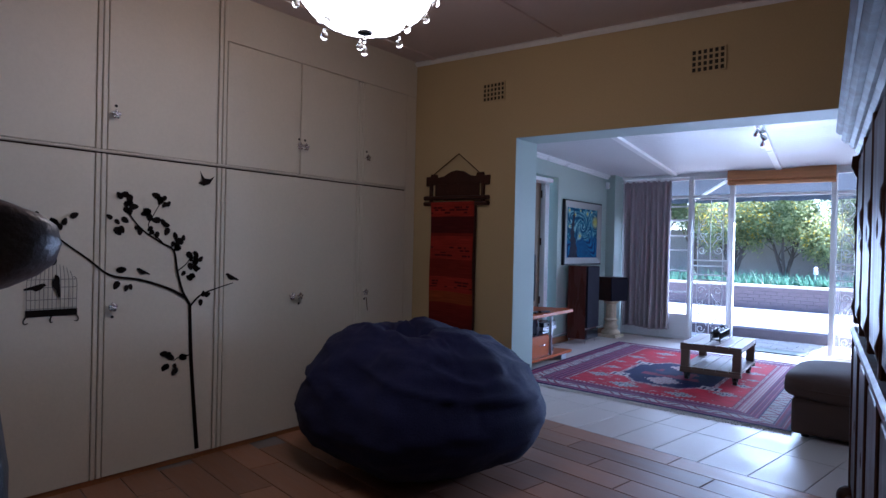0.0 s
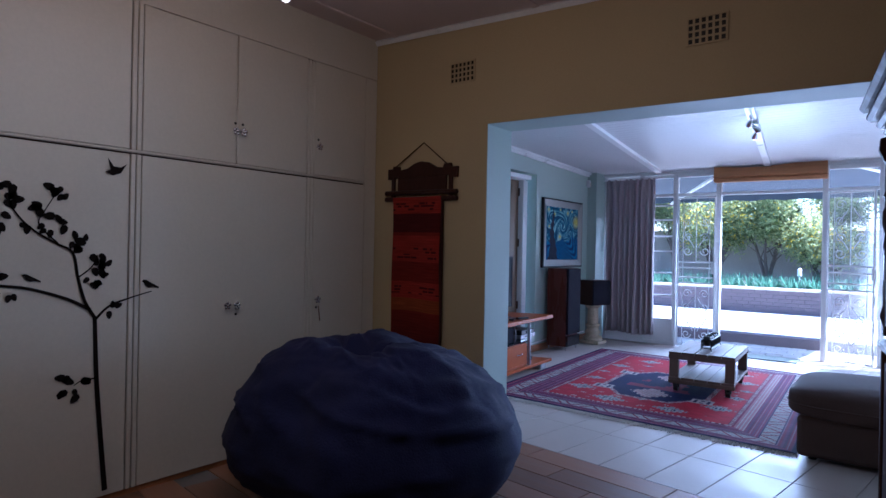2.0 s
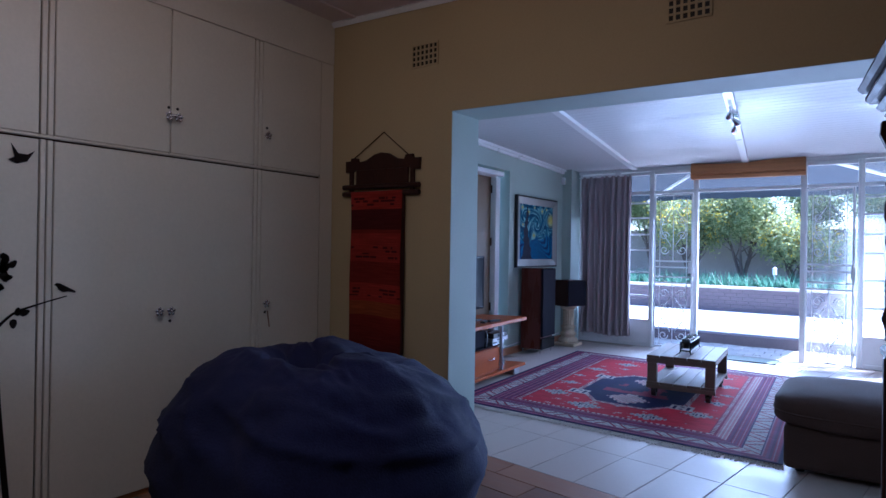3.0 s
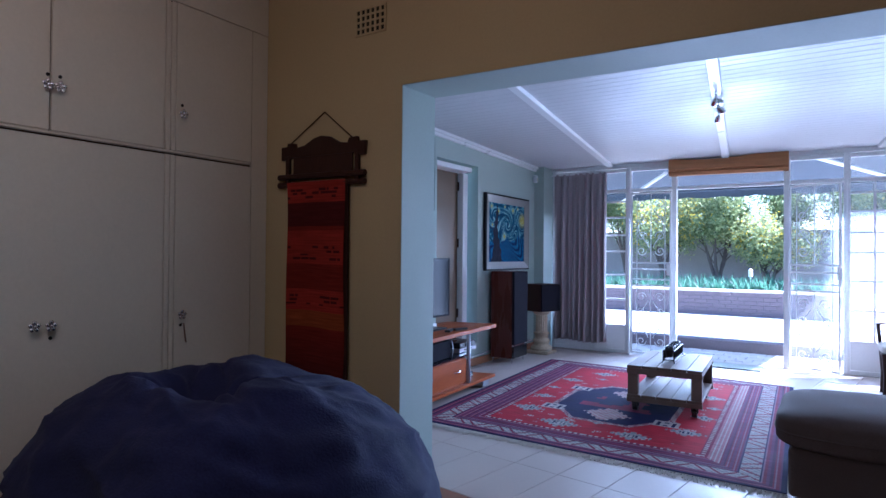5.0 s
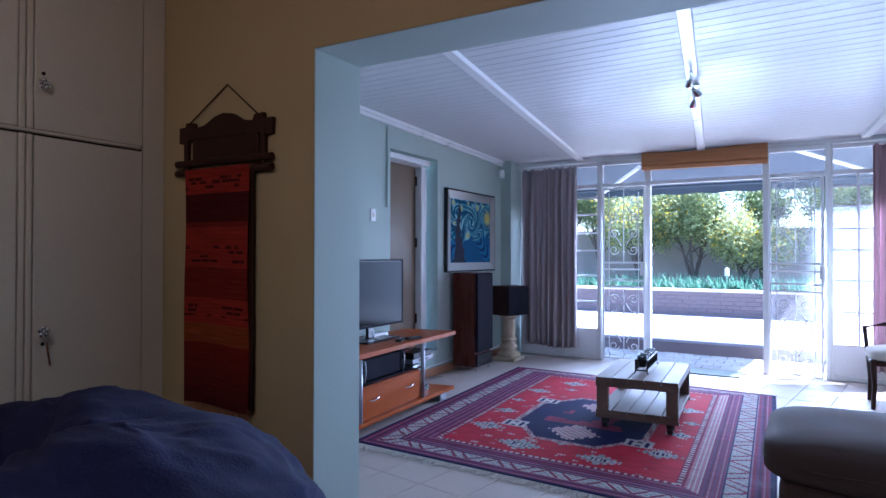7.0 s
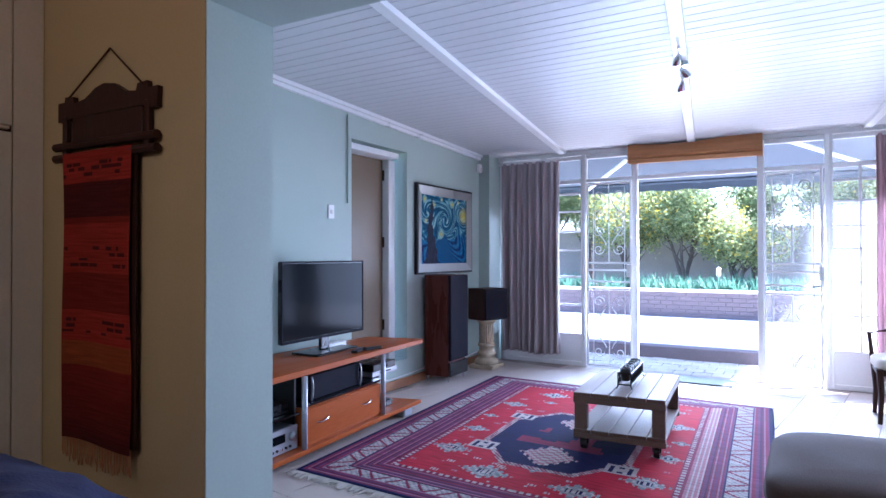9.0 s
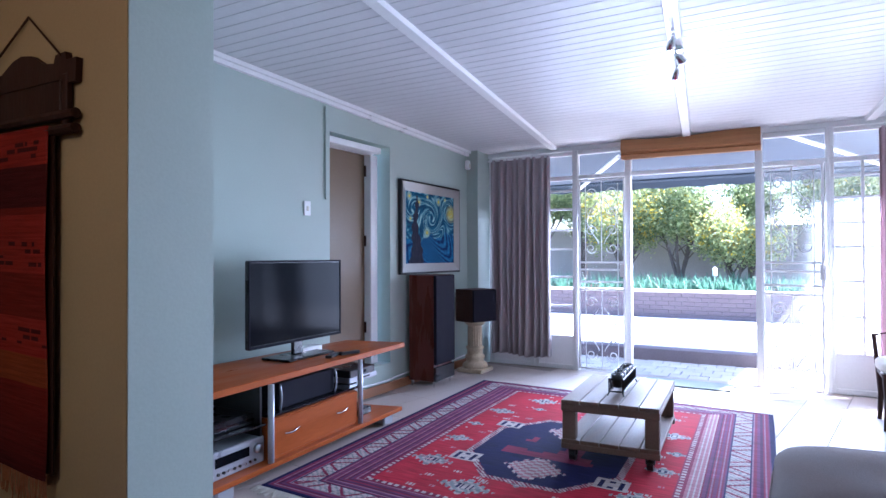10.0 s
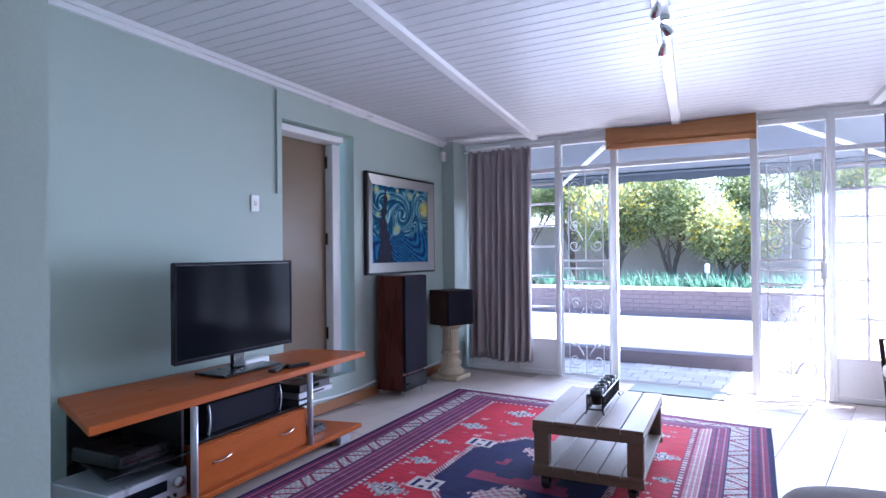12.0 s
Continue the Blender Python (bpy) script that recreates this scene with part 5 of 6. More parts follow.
# television
tv = thing("television", (-3.36, 5.85, ZT), "black flat-screen television on a swivel foot, switched off", "television")
TVM = pose(-3.345, 5.825, 0.022, 0, 0, 3.5)
part("screen_housing", B((-0.035, -0.475, 0.655), (0.0, 0.475, 1.21), 0.008, TVM), BLACK, tv)
b = bmesh.new()
prism(b, [(-0.458, 0.677), (0.458, 0.677), (0.458, 1.194), (-0.458, 1.194)], lambda u, v, w: TVM @ Vector((0.0005 + w, u, v)), 0.0015)
part("screen", b, SCREEN, tv, "dark glossy screen")
b = bmesh.new()
for a, c in (((-0.475, 0.655), (0.475, 0.675)), ((-0.475, 1.196), (0.475, 1.21)), ((-0.475, 0.675), (-0.46, 1.196)), ((0.46, 0.675), (0.475, 1.196))):
    box(b, (0.0, a[0], a[1]), (0.005, c[0], c[1]), 0.001, TVM)
part("bezel", b, CLOTH_BLACK, tv, "black bezel")
part("rear_bulge", B((-0.07, -0.25, 0.72), (-0.03, 0.25, 1.05), 0.02, TVM), BLACK, tv)
part("neck", B((-0.035, -0.05, ZT - 0.007), (-0.005, 0.05, 0.67), 0.008, TVM), BLACK, tv)
part("foot_plate", B((-0.12, -0.24, ZT - 0.021), (0.12, 0.24, ZT - 0.006), 0.006, TVM), BLACK, tv)


def gadget(name, a, b_, mat, label, cat, yaw=4.0):
    g = thing(name, ((a[0] + b_[0]) / 2, (a[1] + b_[1]) / 2, a[2]), label, cat)
    c = Vector(((a[0] + b_[0]) / 2, (a[1] + b_[1]) / 2, 0))
    mm = Matrix.Translation(c) @ pose(0, 0, 0, 0, 0, yaw) @ Matrix.Translation(-c)
    part("case", B(a, b_, 0.005, mm), mat, g)
    return g, mm


g, mm = gadget("remote_control", (-3.16, 5.84, ZT + 0.001), (-3.11, 6.03, ZT + 0.02), BLACK, "black remote control lying on the stand", "remote", 20)
for k in range(6):
    part("button", B((-3.145 + 0.012 * (k % 2), 5.87 + 0.02 * k, ZT + 0.02), (-3.138 + 0.012 * (k % 2), 5.88 + 0.02 * k, ZT + 0.023), 0.001, mm), SILVER_PAINT, g)
gadget("remote_control", (-3.12, 5.98, ZT + 0.001), (-3.075, 6.14, ZT + 0.022), BLACK, "black remote control lying on the stand", "remote", -12)
g, mm = gadget("router_box", (-3.48, 5.90, ZT + 0.001), (-3.39, 6.12, ZT + 0.04), WHITE, "flat white router box beside the television foot", "router")
g, mm = gadget("centre_speaker", (-3.35, 5.33, 0.351), (-3.07, 5.88, 0.505), CLOTH_BLACK, "black cloth-fronted centre speaker with silver ends", "speaker")
for y in (5.33, 5.872):
    b = bmesh.new()
    tube(b, [mm @ Vector((-3.062 + 0.012 * math.sin(math.pi * t), y + 0.004, 0.352 + 0.15 * t)) for t in np.linspace(0, 1, 8)], 0.006, 6)
    part("end_trim", b, SILVER_PAINT, g, "curved silver trim", True)
g, mm = gadget("disc_player", (-3.42, 6.1, 0.352), (-3.15, 6.46, 0.392), SILVER_PAINT, "silver disc player on the glass shelf", "player")
part("tray", B((-3.15, 6.2, 0.368), (-3.147, 6.36, 0.38), 0.001, mm), BLACK, g)
g, mm = gadget("decoder_box", (-3.40, 6.1, 0.393), (-3.14, 6.42, 0.445), BLACK, "black decoder box stacked on the disc player", "decoder")
part("display", B((-3.14, 6.2, 0.41), (-3.138, 6.3, 0.43), 0.0, mm), SCREEN, g)
g, mm = gadget("stereo_receiver", (-3.40, 4.76, 0.101), (-3.0, 5.18, 0.245), SILVER_PAINT, "silver hi-fi receiver with dark display and knobs", "receiver")
part("display", B((-3.0, 4.82, 0.165), (-2.996, 5.06, 0.215), 0.0, mm), SCREEN, g, "dark display strip")
part("volume_knob", tube(bmesh.new(), [mm @ Vector((-3.0, 5.12, 0.19)), mm @ Vector((-2.975, 5.12, 0.19))], 0.026, 18), SILVER, g, "round silver knob", True)
for k in range(9):
    part("button", tube(bmesh.new(), [mm @ Vector((-3.0, 4.80 + 0.038 * k, 0.13)), mm @ Vector((-2.992, 4.80 + 0.038 * k, 0.13))], 0.008, 10), BLACK if k % 3 else SILVER, g)
g, mm = gadget("video_recorder", (-3.40, 4.86, 0.313), (-3.06, 5.18, 0.375), BLACK, "black video recorder on the glass shelf", "player")
part("front_strip", B((-3.06, 4.88, 0.33), (-3.056, 5.16, 0.345), 0.001, mm), GLASS_BLACK, g)
g, mm = gadget("game_box", (-3.3, 6.2, 0.101), (-3.13, 6.36, 0.15), BLACK, "small black box on the bottom shelf", "device")

# loudspeaker tower
SPM = pose(-3.52, 7.87, 0, 0, 0, 2)
spk = thing("loudspeaker", (-3.52, 7.87, 0), "tall red-brown veneered loudspeaker on metal spikes", "loudspeaker")
part("cabinet", B((-0.14, -0.2, 0.06), (0.13, 0.19, 1.075), 0.008, SPM), RED_VENEER, spk)
part("front_grille", B((0.132, -0.2, 0.22), (0.165, 0.19, 1.072), 0.008, SPM), CLOTH_BLACK, spk, "black cloth grille")
part("lower_baffle", B((0.132, -0.2, 0.062), (0.16, 0.19, 0.2), 0.006, SPM), GLASS_BLACK, spk, "dark grey lower baffle")
for sx, sy in ((-0.12, -0.17), (0.12, -0.17), (-0.12, 0.16), (0.12, 0.16)):
    part("spike", tube(bmesh.new(), [SPM @ Vector((sx, sy, 0.06)), SPM @ Vector((sx, sy, 0.03)), SPM @ Vector((sx, sy, 0.001))], [0.016, 0.014, 0.003], 8), CHROME, spk)

# subwoofer-sized box on a plaster column
PC = (-3.44, 8.66)
ped = thing("pedestal_column", (*PC, 0), "cream plaster column pedestal with fluted shaft and square base", "pedestal")
part("square_base", B((PC[0] - 0.15, PC[1] - 0.15, 0.001), (PC[0] + 0.15, PC[1] + 0.15, 0.045), 0.008, None), STONE_CREAM, ped)
part("moulded_foot", lathe(bmesh.new(), [(0.135, 0.045), (0.14, 0.07), (0.125, 0.095), (0.10, 0.11), (0.095, 0.13), (0.11, 0.15), (0.105, 0.175), (0.085, 0.19), (0.085, 0.24), (0.098, 0.25), (0.098, 0.27), (0.08, 0.28)], (*PC, 0), 32), STONE_CREAM, ped, smooth=True)
part("fluted_shaft", lathe(bmesh.new(), [(0.08, 0.28), (0.078, 0.30), (0.075, 0.50)], (*PC, 0), 36, 0.08), STONE_CREAM, ped)
part("capital", lathe(bmesh.new(), [(0.078, 0.50), (0.1, 0.515), (0.115, 0.535), (0.115, 0.548)], (*PC, 0), 32), STONE_CREAM, ped, smooth=True)
sub = thing("speaker_box", (*PC, 0.549), "dark wooden speaker box resting on the column", "speaker")
SM = pose(PC[0] + 0.02, PC[1] - 0.02, 0, 0, 0, -22)
part("cabinet", B((-0.14, -0.17, 0.549), (0.13, 0.17, 0.90), 0.006, SM), DARK_WOOD, sub)
part("front_grille", B((0.132, -0.165, 0.555), (0.156, 0.165, 0.895), 0.006, SM), CLOTH_BLACK, sub, "black cloth grille")

# painting
pic = thing("painting", (WALL_X, 8.13, 1.1), "swirling blue night-sky painting in a broad silver frame", "painting")
PY0, PY1, PZ0, PZ1 = 7.57, 8.71, 1.10, 1.985
FW = 0.085
for nm, pts in (("top", [(PY0, PZ1), (PY1, PZ1), (PY1 - FW, PZ1 - FW), (PY0 + FW, PZ1 - FW)]), ("bottom", [(PY0, PZ0), (PY1, PZ0), (PY1 - FW, PZ0 + FW), (PY0 + FW, PZ0 + FW)]), ("l", [(PY0, PZ0), (PY0, PZ1), (PY0 + FW, PZ1 - FW), (PY0 + FW, PZ0 + FW)]), ("r", [(PY1, PZ0), (PY1, PZ1), (PY1 - FW, PZ1 - FW), (PY1 - FW, PZ0 + FW)])):
    b = bmesh.new()
    lo = [b.verts.new((WALL_X + 0.002, y, z)) for y, z in pts]
    hi = [b.verts.new((WALL_X + (0.045 if i < 2 else 0.022), y, z)) for i, (y, z) in enumerate(pts)]
    b.faces.new(lo)
    b.faces.new(hi)
    for i in range(4):
        b.faces.new((lo[i], lo[(i + 1) % 4], hi[(i + 1) % 4], hi[i]))
    part("frame_rail", b, FRAME_SILVER, pic)
b = bmesh.new()
for a, c in (((PY0 - 0.02, PZ0 - 0.02), (PY1 + 0.02, PZ0 - 0.001)), ((PY0 - 0.02, PZ1 + 0.001), (PY1 + 0.02, PZ1 + 0.02)), ((PY0 - 0.02, PZ0 - 0.001), (PY0 - 0.001, PZ1 + 0.001)), ((PY1 + 0.001, PZ0 - 0.001), (PY1 + 0.02, PZ1 + 0.001))):
    box(b, (WALL_X + 0.001, *a), (WALL_X + 0.04, *c), 0.002)
part("frame_edge", b, IRON, pic, "thin black frame edge")
STARS = [(0.08, 0.93, 0.045), (0.26, 0.86, 0.045), (0.43, 0.95, 0.03), (0.66, 0.9, 0.05), (0.42, 0.44, 0.06), (0.1, 0.62, 0.035), (0.8, 0.94, 0.03)]


def night(u, v):
    x, y = u * 1.25, v
    ang = 0.0
    for cx, cy, s, k in ((0.62, 0.64, 0.17, 5.5), (0.85, 0.52, 0.11, -5.0), (1.12, 0.76, 0.16, 4.0), (0.2, 0.75, 0.15, -3)):
        dx, dy = x - cx, y - cy
        r2 = (dx * dx + dy * dy) / (s * s)
        a = k * math.exp(-r2)
        ca, sa = math.cos(a), math.sin(a)
        x, y = cx + dx * ca - dy * sa, cy + dx * sa + dy * ca
    n = noise.noise(Vector((x * 2.5, y * 3.2, 0)))
    w = 0.52 + 0.5 * math.sin(46 * (y + 0.28 * math.sin(x * 3.3) + 0.12 * n)) * (0.75 + 0.25 * noise.noise(Vector((x * 14, y * 30, 1))))
    w = min(1, max(0, w * 0.8 + 0.5 * noise.noise(Vector((x * 16, y * 26, 2)))))
    deep, mid, pale = (0.007, 0.04, 0.1), (0.025, 0.2, 0.29), (0.35, 0.56, 0.54)
    tone = 0.35 + 0.4 * noise.noise(Vector((u * 4, v * 4, 7)))
    c = [a * (1 - w) + b_ * w for a, b_ in zip(deep, mid)]
    if w > 0.48:
        k = (w - 0.48) / 0.45 * (0.6 + tone * 0.7)
        c = [a * (1 - k) + b_ * k for a, b_ in zip(c, pale)]
    for sx, sy, s in STARS + [(0.93, 0.74, 0.1)]:
        r = math.hypot((u - sx) * 1.25, v - sy)
        if r < s * 1.5:
            k = min(1, max(0, 1.5 - r / s)) * (0.75 + 0.25 * math.sin(r * 160))
            col = (0.62, 0.5, 0.08) if s > 0.09 or r < s * 0.5 else (0.42, 0.55, 0.38)
            c = [a * (1 - k) + b_ * k for a, b_ in zip(c, col)]
    hill = 0.30 + 0.14 * u + 0.03 * math.sin(u * 17) + 0.02 * math.sin(u * 41)
    if v < hill:
        f = 0.5 + 0.5 * math.sin(60 * (v - 0.4 * math.sin(u * 5 + v * 4)))
        f = f * 0.7 + 0.4 * noise.noise(Vector((u * 22, v * 30, 4)))
        f = min(1, max(0, f))
        c = [a * (1 - f) + b_ * f for a, b_ in zip((0.004, 0.02, 0.09), (0.03, 0.19, 0.36))]
        if v < 0.14 and noise.noise(Vector((int(u * 40), int(v * 40), 9))) > 0.25:
            c = [0.3, 0.4, 0.4]
    cy_w = 0.02 + 0.12 * max(0, 0.98 - v) ** 1.6 + 0.012 * math.sin(v * 40)
    if abs(u - 0.205 - 0.02 * math.sin(v * 9)) < cy_w and v < 0.95:
        f = 0.5 + 0.5 * noise.noise(Vector((u * 60, v * 12, 2)))
        c = [0.012 + 0.03 * f, 0.014 + 0.028 * f, 0.03 + 0.035 * f]
    return c


dyed("canvas", 200, 150, lambda u, v: (WALL_X + 0.016, PY0 + FW - 0.004 + (PY1 - PY0 - 2 * FW + 0.008) * u, PZ0 + FW - 0.004 + (PZ1 - PZ0 - 2 * FW + 0.008) * v), night, CANVAS, pic)

# switch, conduit and alarm sensor
sw = thing("light_switch", (WALL_X, 6.29, 1.585), "white light switch on the sage wall", "switch")
part("plate", B((WALL_X, 6.25, 1.575), (WALL_X + 0.01, 6.325, 1.69), 0.003), WHITE, sw)
part("rocker", B((WALL_X + 0.01, 6.275, 1.615), (WALL_X + 0.015, 6.30, 1.65), 0.002), CREAM, sw)
cd = thing("wall_conduit", (WALL_X, 6.505, 1.72), "sage painted cable conduit down the wall", "conduit")
part("channel", B((WALL_X, 6.495, 1.72), (WALL_X + 0.016, 6.515, 2.48), 0.003), WALL_GREEN, cd)
sens = thing("alarm_sensor", (WALL_X + 0.06, 8.93, 2.26), "small white alarm sensor in the wall corner", "sensor")
part("housing", B((WALL_X + 0.01, 8.9, 2.255), (WALL_X + 0.065, 8.955, 2.36), 0.012), WHITE, sens)
part("lens", B((WALL_X + 0.066, 8.91, 2.27), (WALL_X + 0.07, 8.945, 2.32), 0.001), CREAM, sens)


def curtain(name, x0, x1, y, z0, z1, folds, mat, label, seed):
    c = thing(name, ((x0 + x1) / 2, y, z0), label, "curtain", "curtains of the window wall")
    rc = random.Random(seed)
    ph = [rc.uniform(-0.6, 0.6) for _ in range(folds + 2)]
    n, m = folds * 8, 26
    b = bmesh.new()
    grid = []
    for j in range(m + 1):
        v = j / m
        row = []
        for i in range(n + 1):
            u = i / n
            k = int(u * folds)
            a = 2 * math.pi * u * folds + 0.9 * math.sin(u * 11 + seed) * (1.2 - v)
            amp = (0.034 + 0.022 * (1 - v)) * (1 + 0.55 * ph[k]) * (1 - 0.45 * (v > 0.93))
            flare = 1 + 0.03 * (1 - v) * math.sin(3 * u + seed)
            x = x0 + (x1 - x0) * (0.5 + (u - 0.5) * flare) + 0.01 * math.sin(a * 0.5 + v * 2)
            row.append(b.verts.new((x, y + amp * math.sin(a) + 0.008 * math.sin(v * 6 + k), z0 + (z1 - z0) * v + (0.012 * math.sin(u * 7) * (1 - v)))))
        grid.append(row)
    for r0, r1 in zip(grid, grid[1:]):
        for i in range(n):
            b.faces.new((r0[i], r0[i + 1], r1[i + 1], r1[i]))
    o = part("drape", b, mat, c, smooth=True)
    sm = o.modifiers.new("thickness", "SOLIDIFY")
    sm.thickness = 0.004
    part("curtain_rail", tube(bmesh.new(), [(x0 - 0.03, y, z1 - 0.008), (x1 + 0.03, y, z1 - 0.008)], 0.009, 6), WHITE, c)
    return c


curtain("curtain", -3.49, -2.745, WIN_Y - 0.09, 0.13, 2.37, 9, CURTAIN, "mauve-grey pleated curtain drawn to one side", 2)
curtain("curtain", 0.23, 0.78, WIN_Y - 0.09, 0.13, 2.37, 8, PINK_CURTAIN, "pale pink curtain glowing in the sunlight", 6)

# rolled blind over the doorway
bl = thing("roman_blind", (-1.36, WIN_Y - 0.05, 2.25), "orange-brown fabric blind drawn up over the doorway", "blind")
b = bmesh.new()
grid = []
prof = [(-0.02, 0.0), (-0.055, 0.005), (-0.075, 0.04), (-0.06, 0.055), (-0.085, 0.075), (-0.08, 0.14), (-0.065, 0.215), (-0.03, 0.22), (-0.02, 0.2)]
for i in range(25):
    u = i / 24
    x = -1.97 + 1.30 * u
    dip = -0.028 * math.sin(math.pi * min(1, u / 0.75)) if u < 0.75 else 0.02 * math.sin(math.pi * (u - 0.75) / 0.5)
    zb = 2.262 - 0.012 * u
    grid.append([b.verts.new((x, WIN_Y - 0.02 + o * 1.1, zb + h * (1 + (dip / 0.22 if h > 0.1 else 0)))) for o, h in prof])
for r0, r1 in zip(grid, grid[1:]):
    for k in range(len(prof)):
        b.faces.new((r0[k], r0[(k + 1) % len(prof)], r1[(k + 1) % len(prof)], r1[k]))
b.faces.new(grid[0])
b.faces.new(grid[-1][::-1])
part("folded_fabric", b, BLIND, bl)
for x in (-1.84, -0.82):
    part("cord", tube(bmesh.new(), [(x, WIN_Y - 0.05, 2.46), (x, WIN_Y - 0.05, living_ceiling(WIN_Y) + 0.003)], 0.003, 4), WHITE, bl)
part("batten", B((-1.96, WIN_Y - 0.028, 2.40), (-0.68, WIN_Y - 0.016, 2.44), 0.002), BLIND, bl)

# spotlight bar on the batten
sp = thing("spotlight_bar", (-1.04, 6.65, living_ceiling(6.6) - 0.03), "chrome ceiling spotlight bar with swivelling heads", "spotlight")
zc = living_ceiling(6.65) - 0.032


def bx(y):
    return -0.89 - 0.445 * (y - 5.5) / 3.75


part("bar", tube(bmesh.new(), [(bx(6.25), 6.25, zc - 0.012), (bx(7.05), 7.05, zc - 0.012)], 0.012, 8), CHROME, sp)
part("mount", lathe(bmesh.new(), [(0.045, -0.02), (0.05, 0.0), (0.05, 0.004)], (bx(6.62), 6.62, zc), 16), CHROME, sp)
for y, dx, dy in ((6.32, -0.02, 0.05), (6.62, 0.03, 0.05), (6.94, -0.02, 0.07)):
    x = bx(y)
    h = part("spot_head", tube(bmesh.new(), [(x, y, zc - 0.035), (x + dx * 0.5, y + dy * 0.5, zc - 0.05), (x + dx, y + dy, zc - 0.068), (x + dx * 1.15, y + dy * 1.15, zc - 0.073)], [0.012, 0.02, 0.027, 0.027], 14), CHROME, sp, "chrome swivel spot", True)
    part("stem", tube(bmesh.new(), [(x, y, zc - 0.01), (x, y, zc - 0.038)], 0.005, 6), CHROME, h)
    part("bulb_face", tube(bmesh.new(), [(x + dx * 1.16, y + dy * 1.16, zc - 0.0735), (x + dx * 1.18, y + dy * 1.18, zc - 0.075)], 0.021, 12), BLACK, h)

# ottoman
ott = thing("ottoman", (0.2, 5.36, 0), "taupe microfibre ottoman with a thick overhanging cushion", "ottoman")
OX0, OX1, OY0, OY1 = -0.455, 0.85, 4.90, 5.78


def soft_body(c, s, pw, seed, puff):
    def fn(p):
        q = Vector(p)
        q.z += puff * (1 - (p.x / s[0]) ** 2) * (1 - (p.y / s[1]) ** 2) * (1 if p.z > 0 else 0)
        return q + Vector(p).normalized() * (0.014 * noise.noise(Vector(p) * 5 + Vector((seed, 0, 0))) + 0.006 * noise.noise(Vector(p) * 13))
    return blob(bmesh.new(), c, s, pw, 24, 64, fn)


part("base", B((OX0 + 0.04, OY0, 0.03), (OX1, OY1 - 0.03, 0.29), 0.03, None, 3), SOFA, ott, smooth=False)
part("cushion", soft_body(((OX0 + OX1) / 2, (OY0 + OY1) / 2 - 0.02, 0.365), ((OX1 - OX0) / 2 + 0.03, (OY1 - OY0) / 2 + 0.04, 0.098), 5.5, 3, 0.025), SOFA, ott, smooth=True)
b = bmesh.new()
cx, cy, sx, sy = (OX0 + OX1) / 2, (OY0 + OY1) / 2 - 0.02, (OX1 - OX0) / 2 + 0.03, (OY1 - OY0) / 2 + 0.04
pts = []
for k in range(81):
    t = 2 * math.pi * k / 80
    pts.append((cx + math.copysign(abs(math.cos(t)) ** (2 / 5.5), math.cos(t)) * (sx + 0.003), cy + math.copysign(abs(math.sin(t)) ** (2 / 5.5), math.sin(t)) * (sy + 0.003), 0.36))
part("piping", tube(b, pts, 0.006, 5), SOFA, ott, "piped seam round the cushion")
for sx2, sy2 in ((OX0 + 0.12, OY0 + 0.1), (OX1 - 0.1, OY0 + 0.1), (OX0 + 0.12, OY1 - 0.12), (OX1 - 0.1, OY1 - 0.12)):
    part("foot", tube(bmesh.new(), [(sx2, sy2, 0.001), (sx2, sy2, 0.04)], 0.025, 10), BLACK, ott)

# dark wooden chair with cream seat by the pink curtain
AC = (0.36, 8.22)
ch = thing("wooden_chair", (*AC, 0), "dark wooden chair with a cream upholstered seat", "chair")
part("seat", soft_body((AC[0], AC[1], 0.44), (0.24, 0.23, 0.05), 4, 7, 0.02), CREAM_SEAT, ch, smooth=True)
for dx in (-0.21, 0.21):
    for dy in (-0.2, 0.2):
        top = 0.41
        part("leg", tube(bmesh.new(), [(AC[0] + dx, AC[1] + dy, 0.001), (AC[0] + dx * 0.95, AC[1] + dy * 0.95, 0.2), (AC[0] + dx, AC[1] + dy, top)], [0.016, 0.02, 0.026], 8), DARK_WOOD, ch)
part("seat_rail", B((AC[0] - 0.225, AC[1] - 0.215, 0.36), (AC[0] + 0.225, AC[1] + 0.215, 0.405), 0.006), DARK_WOOD, ch)
for dy in (-0.2, 0.2):
    part("back_post", tube(bmesh.new(), [(AC[0] + 0.21, AC[1] + dy, 0.4), (AC[0] + 0.23, AC[1] + dy, 0.7), (AC[0] + 0.29, AC[1] + dy, 0.98)], 0.02, 8), DARK_WOOD, ch)
for z, o in ((0.9, 0.27), (0.65, 0.225)):
    part("back_rail", B((AC[0] + o - 0.012, AC[1] - 0.2, z), (AC[0] + o + 0.012, AC[1] + 0.2, z + 0.07), 0.006), DARK_WOOD, ch)
part("arm", tube(bmesh.new(), [(AC[0] + 0.22, AC[1] + 0.21, 0.66), (AC[0] - 0.1, AC[1] + 0.22, 0.67), (AC[0] - 0.24, AC[1] + 0.22, 0.64), (AC[0] - 0.22, AC[1] + 0.21, 0.42)], 0.018, 8), DARK_WOOD, ch)

mat_ = thing("doormat", (-1.3, 9.02, 0), "thin grey-green doormat inside the doorway", "doormat")
part("mat", B((-1.72, 8.86, 0.0015), (-0.92, 9.2, 0.012), 0.003), MATGREY, mat_)

# ---- pieces of floors, paving and garden walls ----
def shared_box(name, sx, sy, sz, mat, bevel=0.003):
    b = B((-sx / 2, -sy / 2, -sz), (sx / 2, sy / 2, 0), bevel)
    me = bpy.data.meshes.new(name)
    b.to_mesh(me)
    b.free()
    me.materials.append(mat)
    return me


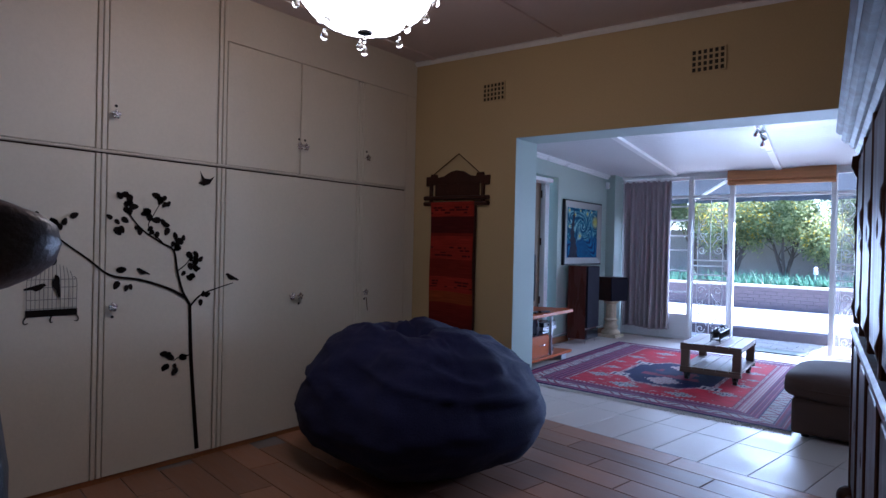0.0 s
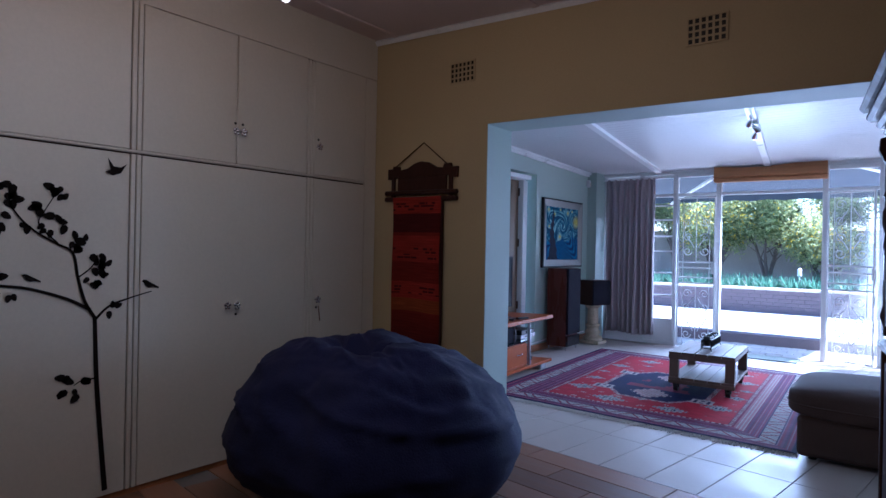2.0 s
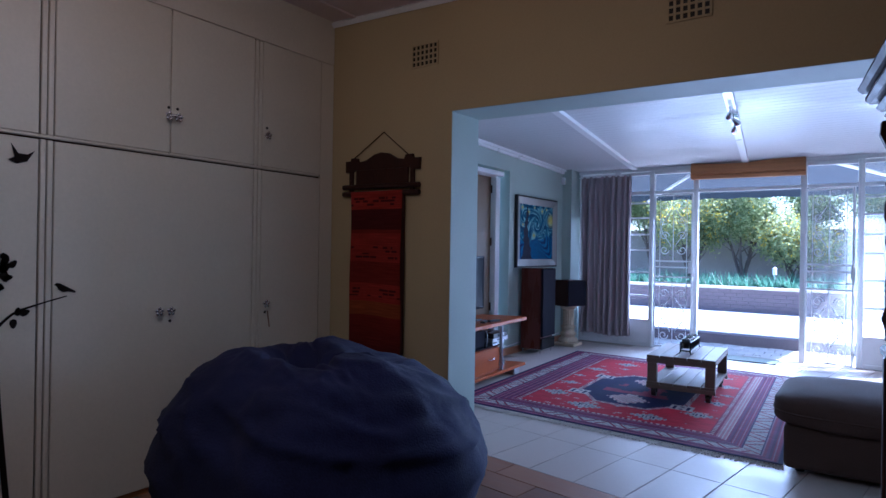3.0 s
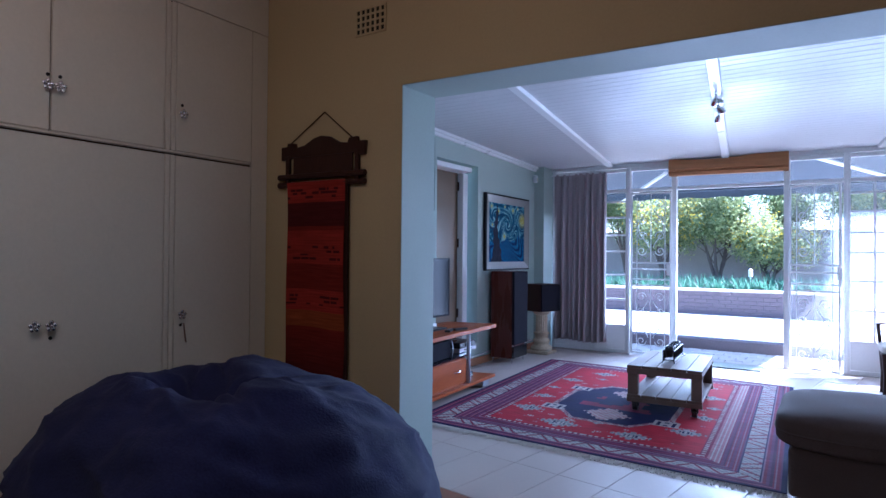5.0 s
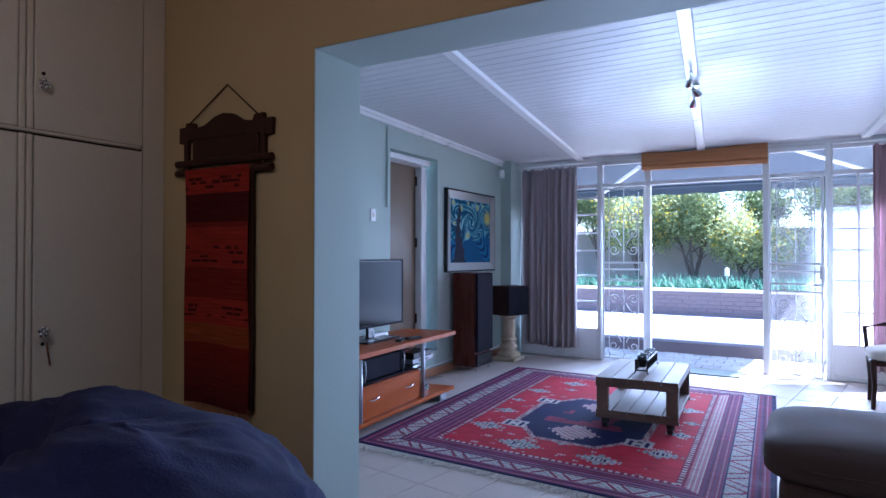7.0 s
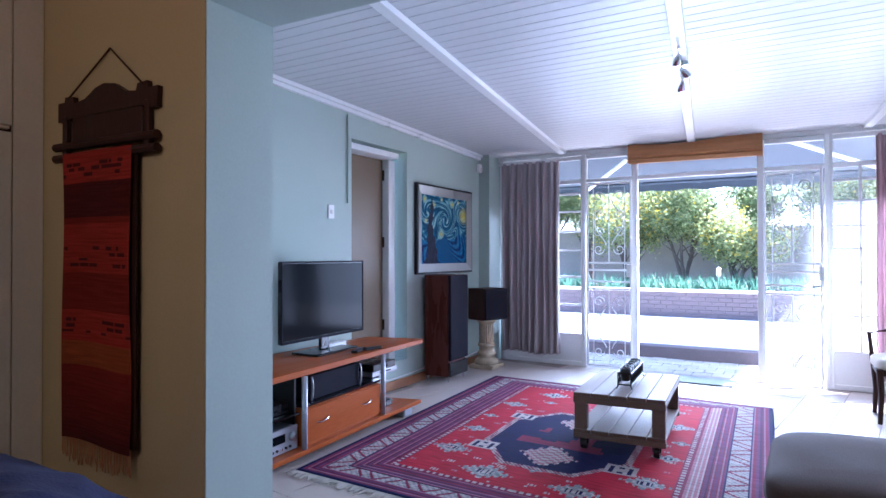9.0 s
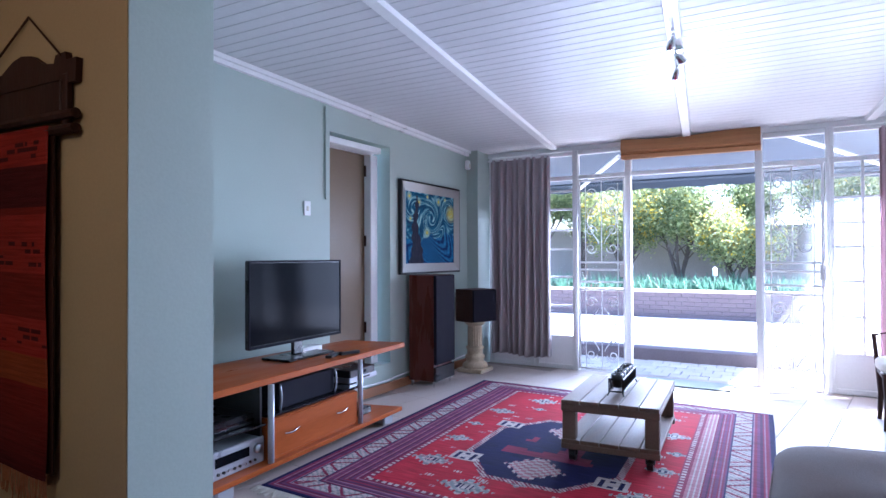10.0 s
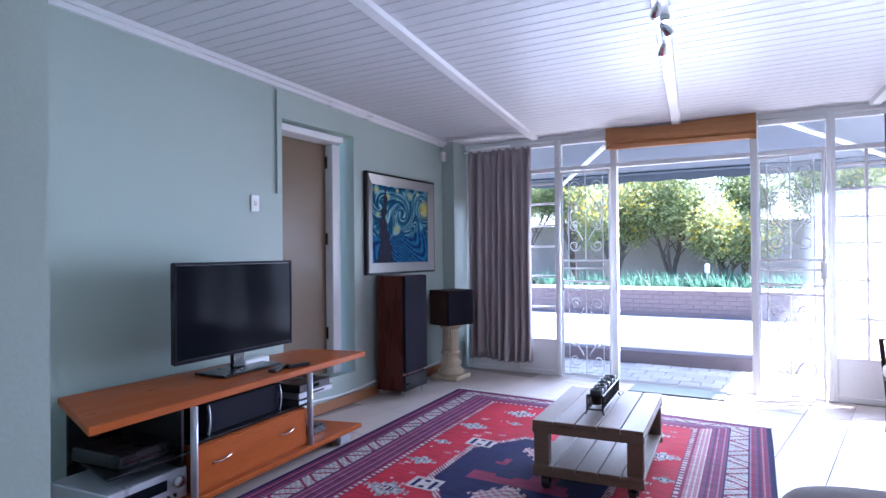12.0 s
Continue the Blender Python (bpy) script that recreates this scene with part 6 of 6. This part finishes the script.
def lay(name, me, parent, x, y, z, rz=0.0):
    o = new(name, me)
    o.location = (x, y, z)
    o.rotation_euler = (0, 0, rz)
    o.parent = parent
    return o


rp = random.Random(9)
TURN = radians(-8.5)                  # both floors are laid askew to the walls
LAID = Matrix.Translation((-1.3, 3.975, 0)) @ Matrix.Rotation(TURN, 4, "Z")
tile_me = shared_box("tile", 0.296, 0.596, 0.012, TILE, 0.002)
half_me = shared_box("tile", 0.296, 0.296, 0.012, TILE, 0.002)
for j in range(20):
    for i in range(-14, 16):
        q = LAID @ Vector((0.3 * i + 0.1, 0.3 * j + 0.15, 0))
        if not (-3.75 < q.x < 2.52 and q.y < 9.2):
            continue
        long_q = LAID @ Vector((0.3 * i + 0.1, 0.3 * j + 0.3, 0))
        if j % 2 == 0 and long_q.y < 9.0:
            lay("tile", tile_me, floor_tiled, long_q.x, long_q.y, rp.uniform(-0.0006, 0.0), TURN)
        elif j % 2 == 0 or (LAID @ Vector((0.3 * i + 0.1, 0.3 * j, 0))).y >= 9.0:
            lay("tile", half_me, floor_tiled, q.x, q.y, rp.uniform(-0.0006, 0.0), TURN)
plank_me = shared_box("plank", 0.894, 0.194, 0.012, PLANK, 0.002)
for j in range(34):
    off = (0.0, 0.3, 0.6)[j % 3]
    for i in range(-5, 7):
        q = LAID @ Vector((0.9 * i + off, -0.1 - 0.2 * j, 0))
        if -3.3 < q.x < 2.3 and SOUTH + 0.05 < q.y:
            lay("plank", plank_me, floor_wood, q.x, q.y, rp.uniform(-0.0006, 0.0), TURN)
pav_me = shared_box("paver", 0.194, 0.194, 0.05, PAVER, 0.004)
patio = bpy.data.objects["patio_bed"]
for j in range(6):
    for i in range(30):
        x, y = -4.2 + 0.2 * i + (0.1 if j % 2 else 0), 9.48 + 0.2 * j
        lay("paver", pav_me, patio, x, y, -0.044 + rp.uniform(-0.004, 0.003))
brick_me = shared_box("brick", 0.22, 0.1, 0.07, BRICK, 0.004)
wallb = bpy.data.objects["retaining_wall"]
for j in range(6):
    for i in range(44):
        x = -6.6 + 0.23 * i + (0.115 if j % 2 else 0)
        lay("brick", brick_me, wallb, x, 14.81 + rp.uniform(-0.003, 0.003), 0.155 + 0.08 * j)
